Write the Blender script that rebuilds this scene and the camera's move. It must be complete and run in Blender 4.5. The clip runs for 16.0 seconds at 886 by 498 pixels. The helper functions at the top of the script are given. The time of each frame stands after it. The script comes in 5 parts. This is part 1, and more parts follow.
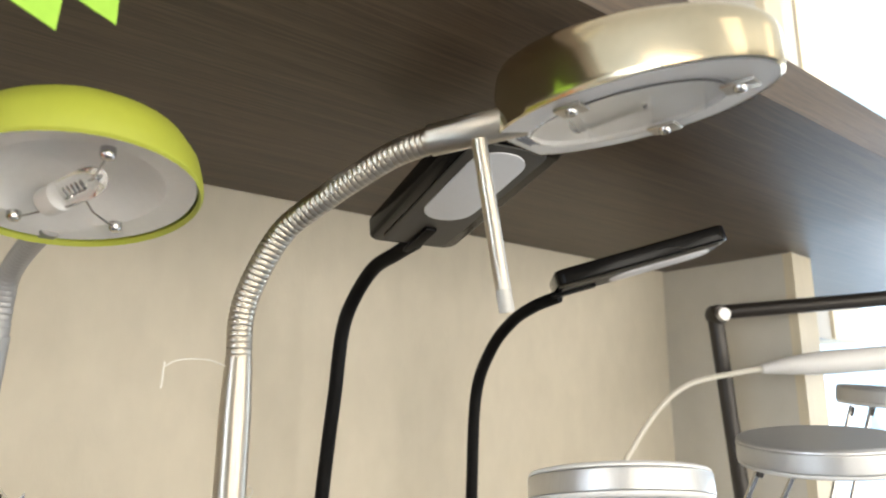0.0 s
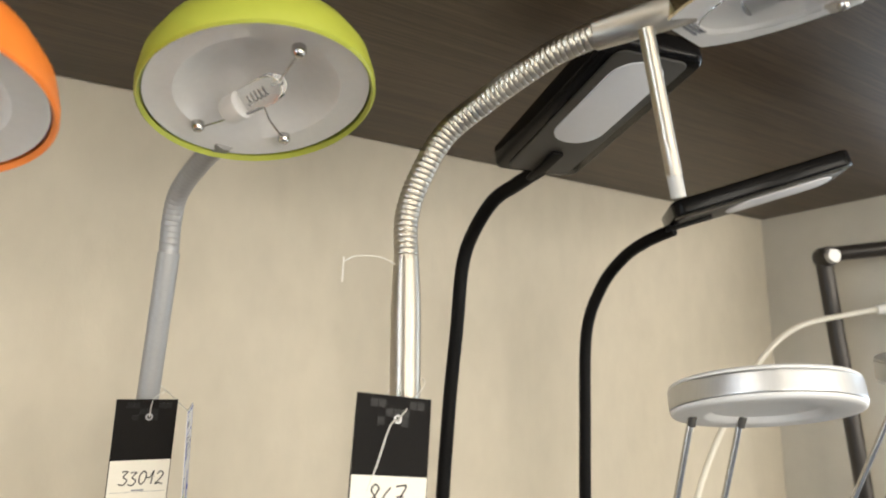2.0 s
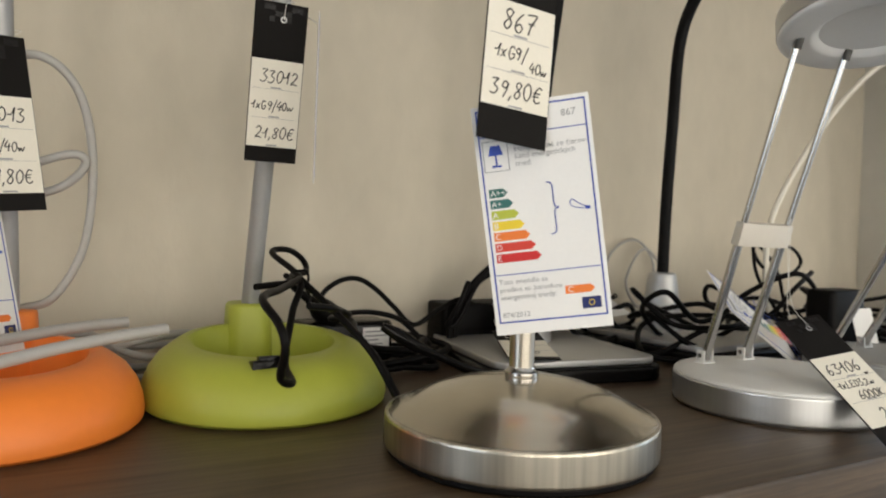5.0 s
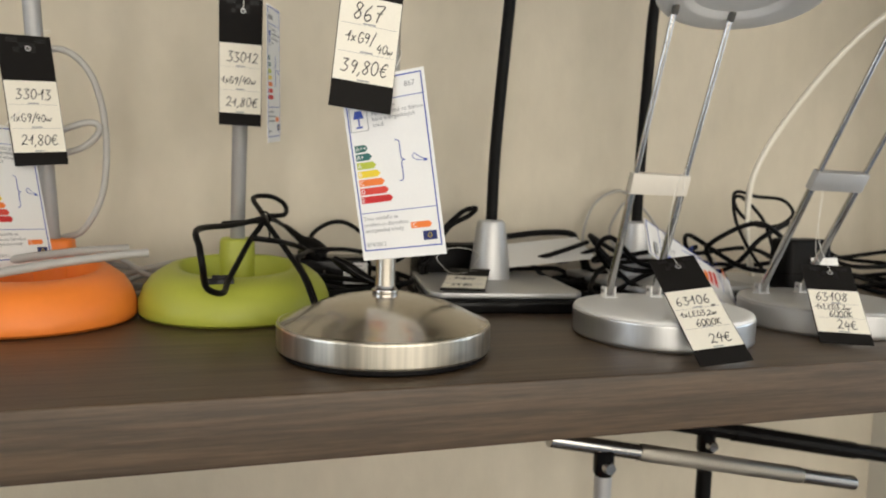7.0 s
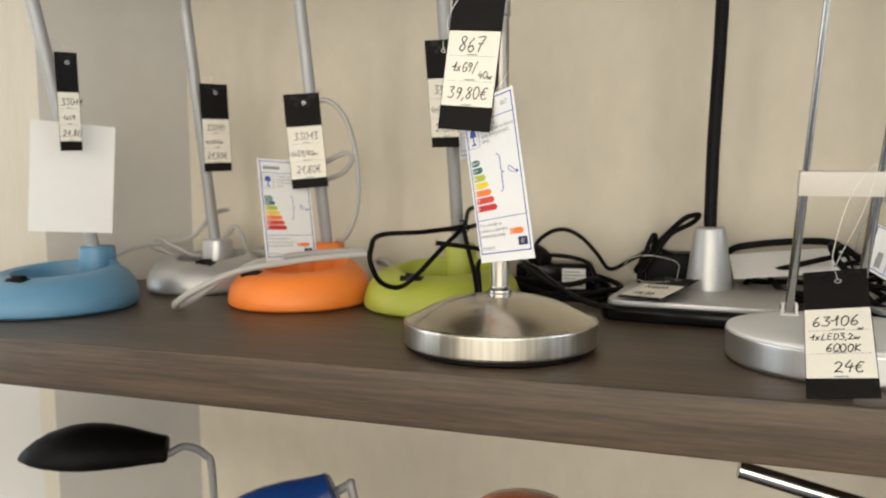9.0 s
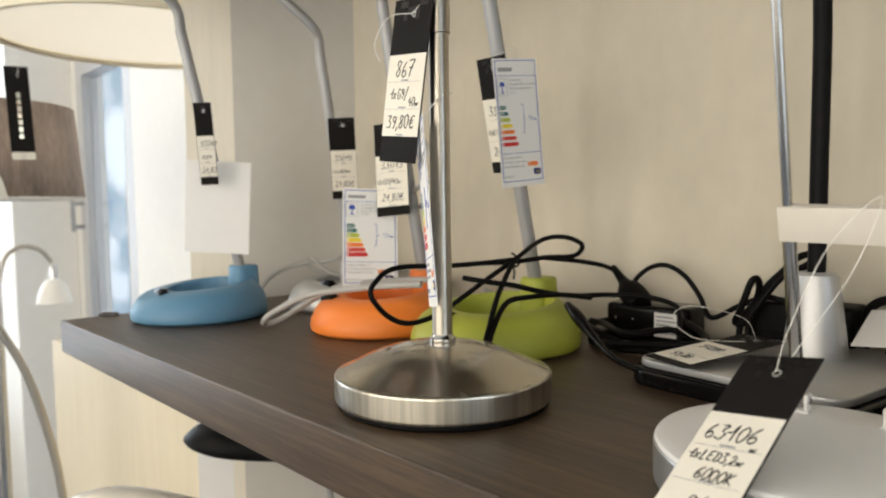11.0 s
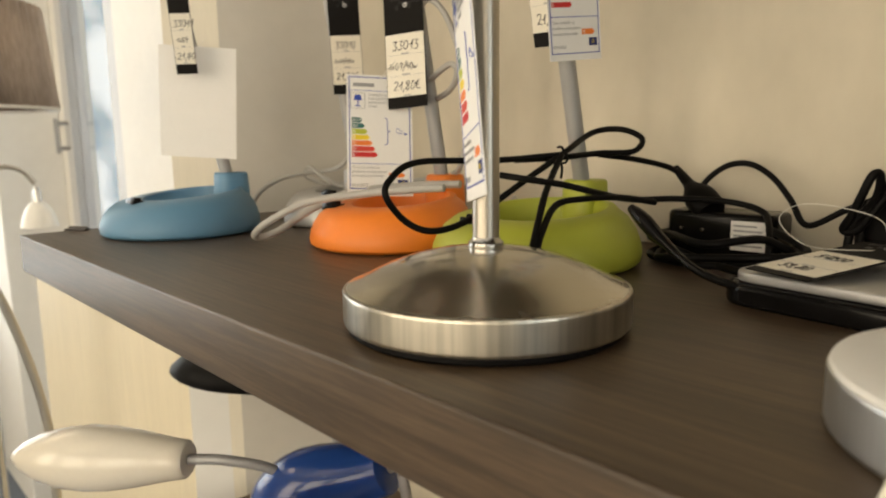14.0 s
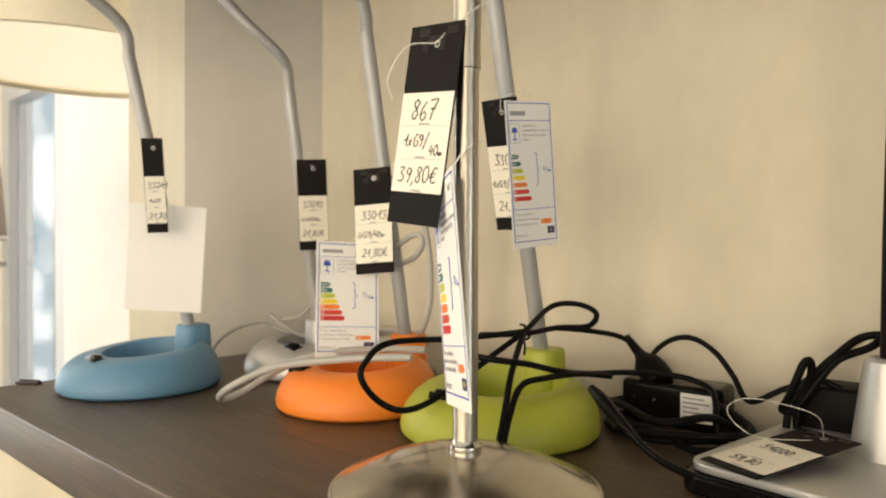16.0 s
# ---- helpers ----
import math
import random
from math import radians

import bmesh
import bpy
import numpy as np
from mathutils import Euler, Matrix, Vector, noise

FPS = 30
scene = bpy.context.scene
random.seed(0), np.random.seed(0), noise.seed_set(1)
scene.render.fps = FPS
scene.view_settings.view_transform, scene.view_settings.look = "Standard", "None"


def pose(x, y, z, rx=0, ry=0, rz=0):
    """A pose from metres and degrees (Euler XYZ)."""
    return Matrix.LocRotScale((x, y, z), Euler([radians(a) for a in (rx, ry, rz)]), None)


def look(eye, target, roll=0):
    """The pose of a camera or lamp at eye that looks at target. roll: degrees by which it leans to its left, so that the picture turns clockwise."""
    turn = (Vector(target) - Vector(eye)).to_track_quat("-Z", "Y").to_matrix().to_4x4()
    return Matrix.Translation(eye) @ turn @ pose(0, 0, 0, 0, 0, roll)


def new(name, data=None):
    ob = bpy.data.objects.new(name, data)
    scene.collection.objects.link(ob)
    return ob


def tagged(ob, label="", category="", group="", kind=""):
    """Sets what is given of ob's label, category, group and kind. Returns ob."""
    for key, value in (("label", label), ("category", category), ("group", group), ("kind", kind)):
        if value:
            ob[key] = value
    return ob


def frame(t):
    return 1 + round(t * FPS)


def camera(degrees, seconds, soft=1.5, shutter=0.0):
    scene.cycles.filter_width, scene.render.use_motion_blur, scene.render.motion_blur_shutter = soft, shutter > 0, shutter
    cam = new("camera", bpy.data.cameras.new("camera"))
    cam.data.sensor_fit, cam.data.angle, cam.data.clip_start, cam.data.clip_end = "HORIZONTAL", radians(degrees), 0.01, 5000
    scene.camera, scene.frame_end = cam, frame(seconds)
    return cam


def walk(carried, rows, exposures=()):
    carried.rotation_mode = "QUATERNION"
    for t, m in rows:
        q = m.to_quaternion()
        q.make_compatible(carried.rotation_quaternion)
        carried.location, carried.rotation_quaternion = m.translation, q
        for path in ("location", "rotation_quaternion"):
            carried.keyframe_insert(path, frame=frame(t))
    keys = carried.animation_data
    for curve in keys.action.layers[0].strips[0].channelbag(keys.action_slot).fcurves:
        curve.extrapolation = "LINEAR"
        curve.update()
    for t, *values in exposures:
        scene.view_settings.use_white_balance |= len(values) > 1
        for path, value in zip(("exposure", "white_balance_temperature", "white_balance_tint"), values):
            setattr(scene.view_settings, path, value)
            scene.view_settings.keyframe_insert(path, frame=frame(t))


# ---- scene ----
cam = camera(65.4, 16.0, soft=2.0)
PATH = [
    (0, (-0.124, -0.321, 1.554), (1.061, 1.228, 1.993), 0.2),
    (0.5, (-0.133, -0.308, 1.548), (1.015, 1.271, 1.983), 0.2),
    (1, (-0.142, -0.299, 1.539), (0.962, 1.316, 1.954), 0.1),
    (1.5, (-0.152, -0.297, 1.53), (0.912, 1.348, 1.933), -0.3),
    (2, (-0.165, -0.294, 1.514), (0.887, 1.363, 1.896), -0.1),
    (2.5, (-0.17, -0.29, 1.492), (0.875, 1.381, 1.829), -0.3),
    (3, (-0.174, -0.286, 1.469), (0.876, 1.392, 1.75), 0.1),
    (3.5, (-0.187, -0.279, 1.446), (0.832, 1.427, 1.672), 0.0),
    (4, (-0.196, -0.274, 1.421), (0.795, 1.458, 1.568), 0.2),
    (4.5, (-0.199, -0.273, 1.385), (0.781, 1.47, 1.427), 0.8),
    (5, (-0.201, -0.291, 1.364), (0.733, 1.477, 1.316), 1.6),
    (7.5, (-0.022, -0.468, 1.363), (0.302, 1.496, 1.17), 1.7),
    (8, (0.051, -0.489, 1.365), (0.042, 1.505, 1.206), 1.7),
    (8.5, (0.076, -0.496, 1.364), (-0.236, 1.472, 1.193), 0.7),
    (11, (0.321, -0.298, 1.379), (-1.139, 1.064, 1.252), -0.8),
    (11.5, (0.327, -0.288, 1.376), (-1.186, 1.009, 1.206), -0.4),
    (12, (0.335, -0.286, 1.373), (-1.246, 0.918, 1.15), -0.4),
    (12.5, (0.323, -0.276, 1.366), (-1.243, 0.94, 1.104), -0.3),
    (13, (0.292, -0.271, 1.358), (-1.245, 0.978, 1.082), -0.8),
    (13.5, (0.253, -0.253, 1.351), (-1.239, 1.045, 1.055), -0.6),
    (14, (0.226, -0.239, 1.345), (-1.218, 1.107, 1.021), -0.7),
    (14.5, (0.211, -0.235, 1.341), (-1.172, 1.17, 1.005), -0.7),
    (15, (0.207, -0.241, 1.347), (-1.154, 1.194, 1.05), -0.6),
    (15.5, (0.22, -0.253, 1.369), (-1.133, 1.211, 1.204), -0.3),
    (16, (0.227, -0.269, 1.398), (-1.113, 1.216, 1.376), 0.2),
]
walk(cam, [(t, look(e, g, r)) for t, e, g, r in PATH],
     ((0, 0.28, 6150, 10), (2.5, 0.22, 6250, 10), (3.5, 0.09, 6210, 10), (5, -0.38, 6150, 10), (7.5, -0.18, 6200, 10), (8.5, -0.1, 6200, 10), (12, -0.2, 6350, 10), (13.5, -0.30, 7100, 10), (14.5, -0.08, 7450, 10), (16, 0.04, 7250, 10)))

# ---- world and light ----
cam.data.dof.use_dof = True
cam.data.dof.focus_distance = 0.42
cam.data.dof.aperture_fstop = 11.0

world = bpy.data.worlds.new("world")
scene.world = world
world.use_nodes = True
wn = world.node_tree.nodes
sky = wn.new("ShaderNodeTexSky")
sky.sky_type, sky.sun_disc = "NISHITA", False
sky.sun_elevation, sky.sun_rotation = radians(38), radians(250)
world.node_tree.links.new(sky.outputs[0], wn["Background"].inputs[0])
wn["Background"].inputs[1].default_value = 0.1


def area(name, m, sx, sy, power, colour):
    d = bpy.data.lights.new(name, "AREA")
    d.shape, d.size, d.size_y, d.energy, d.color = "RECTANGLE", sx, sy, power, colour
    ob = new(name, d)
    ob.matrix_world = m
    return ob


WARM, DAY = (1.0, 0.80, 0.56), (0.84, 0.92, 1.0)
area("shop_light", look((-0.5, -1.5, 2.72), (-0.3, -0.6, 0.5)), 0.5, 1.4, 2.2, WARM)
area("shop_light", look((1.0, -1.6, 2.72), (0.6, -0.5, 0.5)), 0.5, 1.4, 2, WARM)
area("shop_light", look((-2.4, -1.2, 2.72), (-2.4, -1.2, 0.5)), 0.5, 1.4, 14, WARM)
# Added fill panels, out of view; their gaps band the reflections in the nickel.
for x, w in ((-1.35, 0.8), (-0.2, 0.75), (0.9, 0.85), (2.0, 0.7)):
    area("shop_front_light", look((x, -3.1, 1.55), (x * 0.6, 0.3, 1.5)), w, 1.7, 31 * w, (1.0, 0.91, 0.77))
area("window_light", look((-3.72, -0.75, 1.5), (-0.5, -0.2, 1.3)), 1.6, 1.9, 44, DAY)
area("window_light", look((2.55, 0.0, 1.6), (0.5, -0.1, 1.4)), 1.2, 1.9, 20, DAY)


# ---- materials ----
def mat(name, colour, rough=0.5, metal=0.0, var=0.06, scale=30.0, bump=0.0, bscale=200.0, spec=0.5, stretch=(1, 1, 1), coat=0.0):
    m = bpy.data.materials.new(name)
    m.use_nodes = True
    n, l = m.node_tree.nodes, m.node_tree.links
    b = n["Principled BSDF"]
    b.inputs["Roughness"].default_value, b.inputs["Metallic"].default_value = rough, metal
    b.inputs["Specular IOR Level"].default_value = spec
    b.inputs["Coat Weight"].default_value = coat
    tc, mp = n.new("ShaderNodeTexCoord"), n.new("ShaderNodeMapping")
    mp.inputs["Scale"].default_value = stretch
    l.new(tc.outputs["Object"], mp.inputs[0])
    big, fine = n.new("ShaderNodeTexNoise"), n.new("ShaderNodeTexNoise")
    big.inputs["Scale"].default_value, big.inputs["Detail"].default_value = scale, 3
    fine.inputs["Scale"].default_value, fine.inputs["Detail"].default_value = scale * 9, 2
    add = n.new("ShaderNodeMath")
    add.operation = "ADD"
    ramp = n.new("ShaderNodeMapRange")
    ramp.inputs[1].default_value, ramp.inputs[2].default_value = 0.6, 1.4
    ramp.inputs[3].default_value, ramp.inputs[4].default_value = 1 - var, 1 + var
    mix = n.new("ShaderNodeVectorMath")
    mix.operation = "SCALE"
    mix.inputs[0].default_value = colour
    for t in (big, fine):
        l.new(mp.outputs[0], t.inputs["Vector"])
    l.new(big.outputs[0], add.inputs[0]), l.new(fine.outputs[0], add.inputs[1])
    l.new(add.outputs[0], ramp.inputs[0]), l.new(ramp.outputs[0], mix.inputs["Scale"])
    l.new(mix.outputs[0], b.inputs["Base Color"])
    rr = n.new("ShaderNodeMapRange")
    rr.inputs[3].default_value, rr.inputs[4].default_value = max(rough - 0.05, 0.02), min(rough + 0.06, 1)
    l.new(big.outputs[0], rr.inputs[0]), l.new(rr.outputs[0], b.inputs["Roughness"])
    if bump:
        t, bp = n.new("ShaderNodeTexNoise"), n.new("ShaderNodeBump")
        t.inputs["Scale"].default_value, t.inputs["Detail"].default_value = bscale, 3
        bp.inputs["Strength"].default_value, bp.inputs["Distance"].default_value = bump, 0.001
        l.new(mp.outputs[0], t.inputs["Vector"]), l.new(t.outputs[0], bp.inputs["Height"]), l.new(bp.outputs[0], b.inputs["Normal"])
    return m


def wood(name, dark, light, rough=0.42):
    """Laminate with the grain along x: long streaks and short pores."""
    m = bpy.data.materials.new(name)
    m.use_nodes = True
    n, l = m.node_tree.nodes, m.node_tree.links
    b = n["Principled BSDF"]
    tc = n.new("ShaderNodeTexCoord")
    vals = []
    for sc, st in ((1, (4, 130, 130)), (1, (16, 420, 420)), (1, (70, 1100, 1100))):
        mp, t = n.new("ShaderNodeMapping"), n.new("ShaderNodeTexNoise")
        mp.inputs["Scale"].default_value = st
        t.inputs["Scale"].default_value, t.inputs["Detail"].default_value = sc, 4
        t.inputs["Distortion"].default_value = 0.25
        l.new(tc.outputs["Object"], mp.inputs[0]), l.new(mp.outputs[0], t.inputs["Vector"])
        vals.append(t.outputs[0])
    add = n.new("ShaderNodeMath")
    add.operation = "ADD"
    l.new(vals[0], add.inputs[0]), l.new(vals[1], add.inputs[1])
    add2 = n.new("ShaderNodeMath")
    add2.operation = "MULTIPLY_ADD"
    add2.inputs[1].default_value = 0.6
    l.new(vals[2], add2.inputs[0]), l.new(add.outputs[0], add2.inputs[2])
    r = n.new("ShaderNodeValToRGB")
    r.color_ramp.elements[0].position, r.color_ramp.elements[0].color = 0.28, (*dark, 1)
    r.color_ramp.elements[1].position, r.color_ramp.elements[1].color = 0.82, (*light, 1)
    mr = n.new("ShaderNodeMapRange")
    mr.inputs[1].default_value, mr.inputs[2].default_value = 0.85, 1.75
    l.new(add2.outputs[0], mr.inputs[0]), l.new(mr.outputs[0], r.inputs[0]), l.new(r.outputs[0], b.inputs["Base Color"])
    bp = n.new("ShaderNodeBump")
    bp.inputs["Strength"].default_value, bp.inputs["Distance"].default_value = 0.25, 0.0006
    l.new(vals[1], bp.inputs["Height"]), l.new(bp.outputs[0], b.inputs["Normal"])
    b.inputs["Roughness"].default_value, b.inputs["Specular IOR Level"].default_value = rough, 0.5
    return m


def glow(name, colour, strength):
    m = bpy.data.materials.new(name)
    m.use_nodes = True
    b = m.node_tree.nodes["Principled BSDF"]
    b.inputs["Base Color"].default_value = (*colour, 1)
    b.inputs["Emission Color"].default_value = (*colour, 1)
    b.inputs["Emission Strength"].default_value = strength
    return m


def glassy(name, colour=(1, 1, 1), rough=0.02):
    m = bpy.data.materials.new(name)
    m.use_nodes = True
    b = m.node_tree.nodes["Principled BSDF"]
    b.inputs["Base Color"].default_value = (*colour, 1)
    b.inputs["Transmission Weight"].default_value, b.inputs["Roughness"].default_value = 1, rough
    b.inputs["IOR"].default_value = 1.4
    return m


OAK = wood("grey_brown_laminate", (0.047, 0.0303, 0.0174), (0.098, 0.0638, 0.0366), 0.44)
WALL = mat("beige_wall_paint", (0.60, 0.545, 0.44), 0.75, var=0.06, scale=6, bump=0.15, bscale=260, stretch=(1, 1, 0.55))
# Niche side walls: greyer than the back wall, the east one paler.
WALLGREY = mat("grey_wall", (0.50, 0.475, 0.43), 0.75, var=0.04, scale=5, bump=0.15, bscale=260)
EASTWALL = mat("pale_grey_wall", (0.64, 0.605, 0.53), 0.75, var=0.04, scale=5, bump=0.15, bscale=260)
WHITEWALL = mat("white_wall_paint", (0.78, 0.77, 0.74), 0.7, var=0.03, scale=3, bump=0.1)
CREAM = mat("cream_board", (0.68, 0.60, 0.44), 0.55, var=0.07, scale=6, bump=0.2, bscale=60, stretch=(14, 14, 0.6))
FLOOR = mat("slate_floor", (0.10, 0.12, 0.16), 0.4, var=0.12, scale=4, bump=0.1)
STEEL = mat("brushed_steel", (0.50, 0.462, 0.398), 0.37, 1.0, var=0.05, scale=40, bump=0.03, bscale=900)
_n, _l = STEEL.node_tree.nodes, STEEL.node_tree.links
_t = _n.new("ShaderNodeTangent")
_t.direction_type, _t.axis = "RADIAL", "Z"
_l.new(_t.outputs[0], _n["Principled BSDF"].inputs["Tangent"])
_n["Principled BSDF"].inputs["Anisotropic"].default_value = 0.8
_n["Principled BSDF"].inputs["Anisotropic Rotation"].default_value = 0.25
STEELDOME = mat("polished_nickel", (0.46, 0.415, 0.335), 0.25, 1.0, var=0.08, scale=25, coat=0.7)
# Upright noise streaks paint the room's reflection bands into the rim's colour.
RIM = mat("nickel_rim_reflection_bands", (0.50, 0.465, 0.395), 0.32, 1.0, var=0.34, scale=30, bump=0.22, bscale=160, stretch=(1, 1, 0.03))
BRASSY = mat("satin_nickel", (0.62, 0.55, 0.40), 0.15, 1.0, var=0.05, scale=30)
CHROME = mat("chrome", (0.52, 0.51, 0.50), 0.17, 1.0, var=0.05)
ALU = mat("brushed_aluminium", (0.56, 0.56, 0.56), 0.34, 0.9, var=0.06, scale=60, bump=0.06, bscale=300, stretch=(1, 1, 0.05))
SILVER = mat("silver_paint", (0.50, 0.50, 0.50), 0.40, 0.6, var=0.03, scale=60)
GREYTUBE = mat("grey_tube", (0.36, 0.36, 0.36), 0.42, 0.35, var=0.04, scale=60)
WHITEP = mat("white_plastic", (0.74, 0.73, 0.71), 0.38, var=0.02)
BLACKP = mat("black_plastic", (0.006, 0.0055, 0.0055), 0.14, var=0.2, scale=60, spec=0.14)
DARKGREY = mat("dark_grey_plate", (0.055, 0.050, 0.043), 0.5, var=0.05)
UMBER = mat("umber_grey_metal", (0.040, 0.035, 0.031), 0.36, 0.3, var=0.08)
BLACKM = mat("black_rubber", (0.0045, 0.004, 0.004), 0.45, var=0.2, scale=80, spec=0.10)
GREYCABLE = mat("grey_cable", (0.40, 0.39, 0.37), 0.5, var=0.05)
CLIPPLASTIC = mat("milky_plastic", (0.64, 0.60, 0.53), 0.35, var=0.02)
GREEN = mat("lime_plastic", (0.39, 0.425, 0.050), 0.45, var=0.03, scale=20)
ORANGE = mat("orange_plastic", (0.88, 0.235, 0.030), 0.45, var=0.03, scale=20)
BLUE = mat("blue_plastic", (0.098, 0.235, 0.37), 0.45, var=0.03, scale=20)
DEEPBLUE = mat("deep_blue_gloss", (0.014, 0.055, 0.24), 0.15, var=0.03)
RED = mat("red_gloss", (0.42, 0.015, 0.025), 0.15, var=0.03)
WHITEGLOSS = mat("white_gloss", (0.64, 0.59, 0.50), 0.12, var=0.02)
CARD = mat("black_card", (0.010, 0.0088, 0.0082), 0.7, var=0.15, scale=90, spec=0.12)
CARDGLOSS = mat("glossy_black_print", (0.007, 0.006, 0.006), 0.38, spec=0.25)
PAPER = mat("white_paper", (0.80, 0.79, 0.77), 0.75, var=0.02, scale=60, bump=0.05)
STICKER = mat("ivory_sticker", (0.80, 0.76, 0.66), 0.65, var=0.03, scale=60)
INK = mat("black_ink", (0.015, 0.013, 0.013), 0.6)
GREYINK = mat("grey_ink", (0.30, 0.30, 0.31), 0.6)
BLUEINK = mat("blue_ink", (0.03, 0.07, 0.38), 0.6)
STRING = mat("nylon_string", (0.72, 0.70, 0.64), 0.35)
LED = mat("led_diffuser", (0.70, 0.70, 0.72), 0.45, var=0.02)
REFLECTOR = mat("white_reflector", (0.82, 0.81, 0.79), 0.35, var=0.03, scale=30)
GLASS = glassy("clear_glass")
FROST = mat("frosted_glass", (0.82, 0.80, 0.75), 0.35)
# Light and dark sheen streaks of the crumpled satin are painted into the colour.
SHADECLOTH = mat("brown_satin_shade", (0.33, 0.26, 0.22), 0.38, 0.25, var=0.35, scale=14, bump=0.8, bscale=26, stretch=(2.2, 2.2, 0.35))
PALECREAM = mat("pale_cream_board", (0.76, 0.71, 0.60), 0.55, var=0.05, scale=6, bump=0.15, bscale=60, stretch=(14, 14, 0.6))
OUTSIDE = glow("bright_street", (0.80, 0.90, 1.0), 1.2)
_n, _l = OUTSIDE.node_tree.nodes, OUTSIDE.node_tree.links
_t, _r = _n.new("ShaderNodeTexNoise"), _n.new("ShaderNodeValToRGB")
_t.inputs["Scale"].default_value, _t.inputs["Detail"].default_value = 3.5, 4
_r.color_ramp.elements[0].position, _r.color_ramp.elements[0].color = 0.42, (0.20, 0.30, 0.38, 1)
_r.color_ramp.elements[1].position, _r.color_ramp.elements[1].color = 0.60, (0.85, 0.93, 1.0, 1)
_c = _n.new("ShaderNodeTexCoord")
_l.new(_c.outputs["Object"], _t.inputs["Vector"]), _l.new(_t.outputs[0], _r.inputs[0]), _l.new(_r.outputs[0], _n["Principled BSDF"].inputs["Emission Color"])
LAMPGLOW = glow("lit_bulb", (1.0, 0.93, 0.8), 9.0)
INKS = {k: mat("print_" + k, c, 0.6) for k, c in dict(dgreen=(0.02, 0.12, 0.10), teal=(0.03, 0.14, 0.13), lime=(0.45, 0.50, 0.05), yellow=(0.80, 0.60, 0.03), amber=(0.80, 0.20, 0.03), red=(0.62, 0.05, 0.03), crimson=(0.55, 0.02, 0.02)).items()}


# ---- builders ----
def part(name, bm, material, parent=None, label="", smooth=True):
    me = bpy.data.meshes.new(name)
    bmesh.ops.recalc_face_normals(bm, faces=bm.faces)
    bm.to_mesh(me)
    bm.free()
    if smooth:
        me.polygons.foreach_set("use_smooth", [True] * len(me.polygons))
        me.set_sharp_from_angle(angle=radians(38))
    me.materials.append(material)
    ob = new(name, me)
    ob.parent = parent
    if label:
        tagged(ob, label)
    return ob


def thing(name, m, label, category, group=""):
    ob = new(name)
    ob.empty_display_size = 0.02
    ob.matrix_world = m
    return tagged(ob, label, category, group)


def box(x0, x1, y0, y1, z0, z1, bevel=0.0, seg=2):
    bm = bmesh.new()
    bmesh.ops.create_cube(bm, size=1)
    for v in bm.verts:
        v.co = Vector(((x0 + x1) / 2 + v.co.x * (x1 - x0), (y0 + y1) / 2 + v.co.y * (y1 - y0), (z0 + z1) / 2 + v.co.z * (z1 - z0)))
    if bevel:
        bmesh.ops.bevel(bm, geom=bm.edges[:], offset=bevel, segments=seg, affect="EDGES", profile=0.6)
    return bm


def lathe(profile, seg=64, sx=1.0, sy=1.0, shift=None):
    """Turns (r, z) pairs round z. shift: moves a ring in y, by its number."""
    bm = bmesh.new()
    rings = []
    for i, (r, z) in enumerate(profile):
        oy = shift(i) if shift else 0.0
        if r < 1e-6:
            rings.append([bm.verts.new((0, oy, z))])
        else:
            rings.append([bm.verts.new((r * sx * math.cos(2 * math.pi * k / seg), r * sy * math.sin(2 * math.pi * k / seg) + oy, z)) for k in range(seg)])
    for a, b in zip(rings, rings[1:]):
        for k in range(seg):
            q = [a[k % len(a)], a[(k + 1) % len(a)], b[(k + 1) % len(b)], b[k % len(b)]]
            u = []
            for v in q:
                if v not in u:
                    u.append(v)
            if len(u) > 2:
                bm.faces.new(u)
    return bm


def spline(pts, n=8):
    """Points along a Catmull-Rom curve through pts."""
    p = [Vector(q) for q in pts]
    p = [p[0] * 2 - p[1], *p, p[-1] * 2 - p[-2]]
    out = []
    for i in range(1, len(p) - 2):
        for k in range(n):
            t = k / n
            a, b, c, d = p[i - 1], p[i], p[i + 1], p[i + 2]
            out.append(0.5 * ((2 * b) + (c - a) * t + (2 * a - 5 * b + 4 * c - d) * t * t + (3 * b - a - 3 * c + d) * t * t * t))
    out.append(p[-2])
    return out


def tube(points, radius, seg=12, caps=True):
    """A round tube along points; radius: a number or a function of the share of the way."""
    bm = bmesh.new()
    pts = [Vector(p) for p in points]
    rings, up = [], None
    total = len(pts) - 1
    for i, p in enumerate(pts):
        d = (pts[min(i + 1, total)] - pts[max(i - 1, 0)]).normalized()
        if up is None:
            up = d.orthogonal().normalized()
        up = (up - d * up.dot(d)).normalized()
        side = d.cross(up)
        r = radius(i / total) if callable(radius) else radius
        rings.append([bm.verts.new(p + (up * math.cos(2 * math.pi * k / seg) + side * math.sin(2 * math.pi * k / seg)) * r) for k in range(seg)])
    for a, b in zip(rings, rings[1:]):
        for k in range(seg):
            bm.faces.new((a[k], a[(k + 1) % seg], b[(k + 1) % seg], b[k]))
    if caps:
        bm.faces.new(rings[0]), bm.faces.new(rings[-1])
    return bm


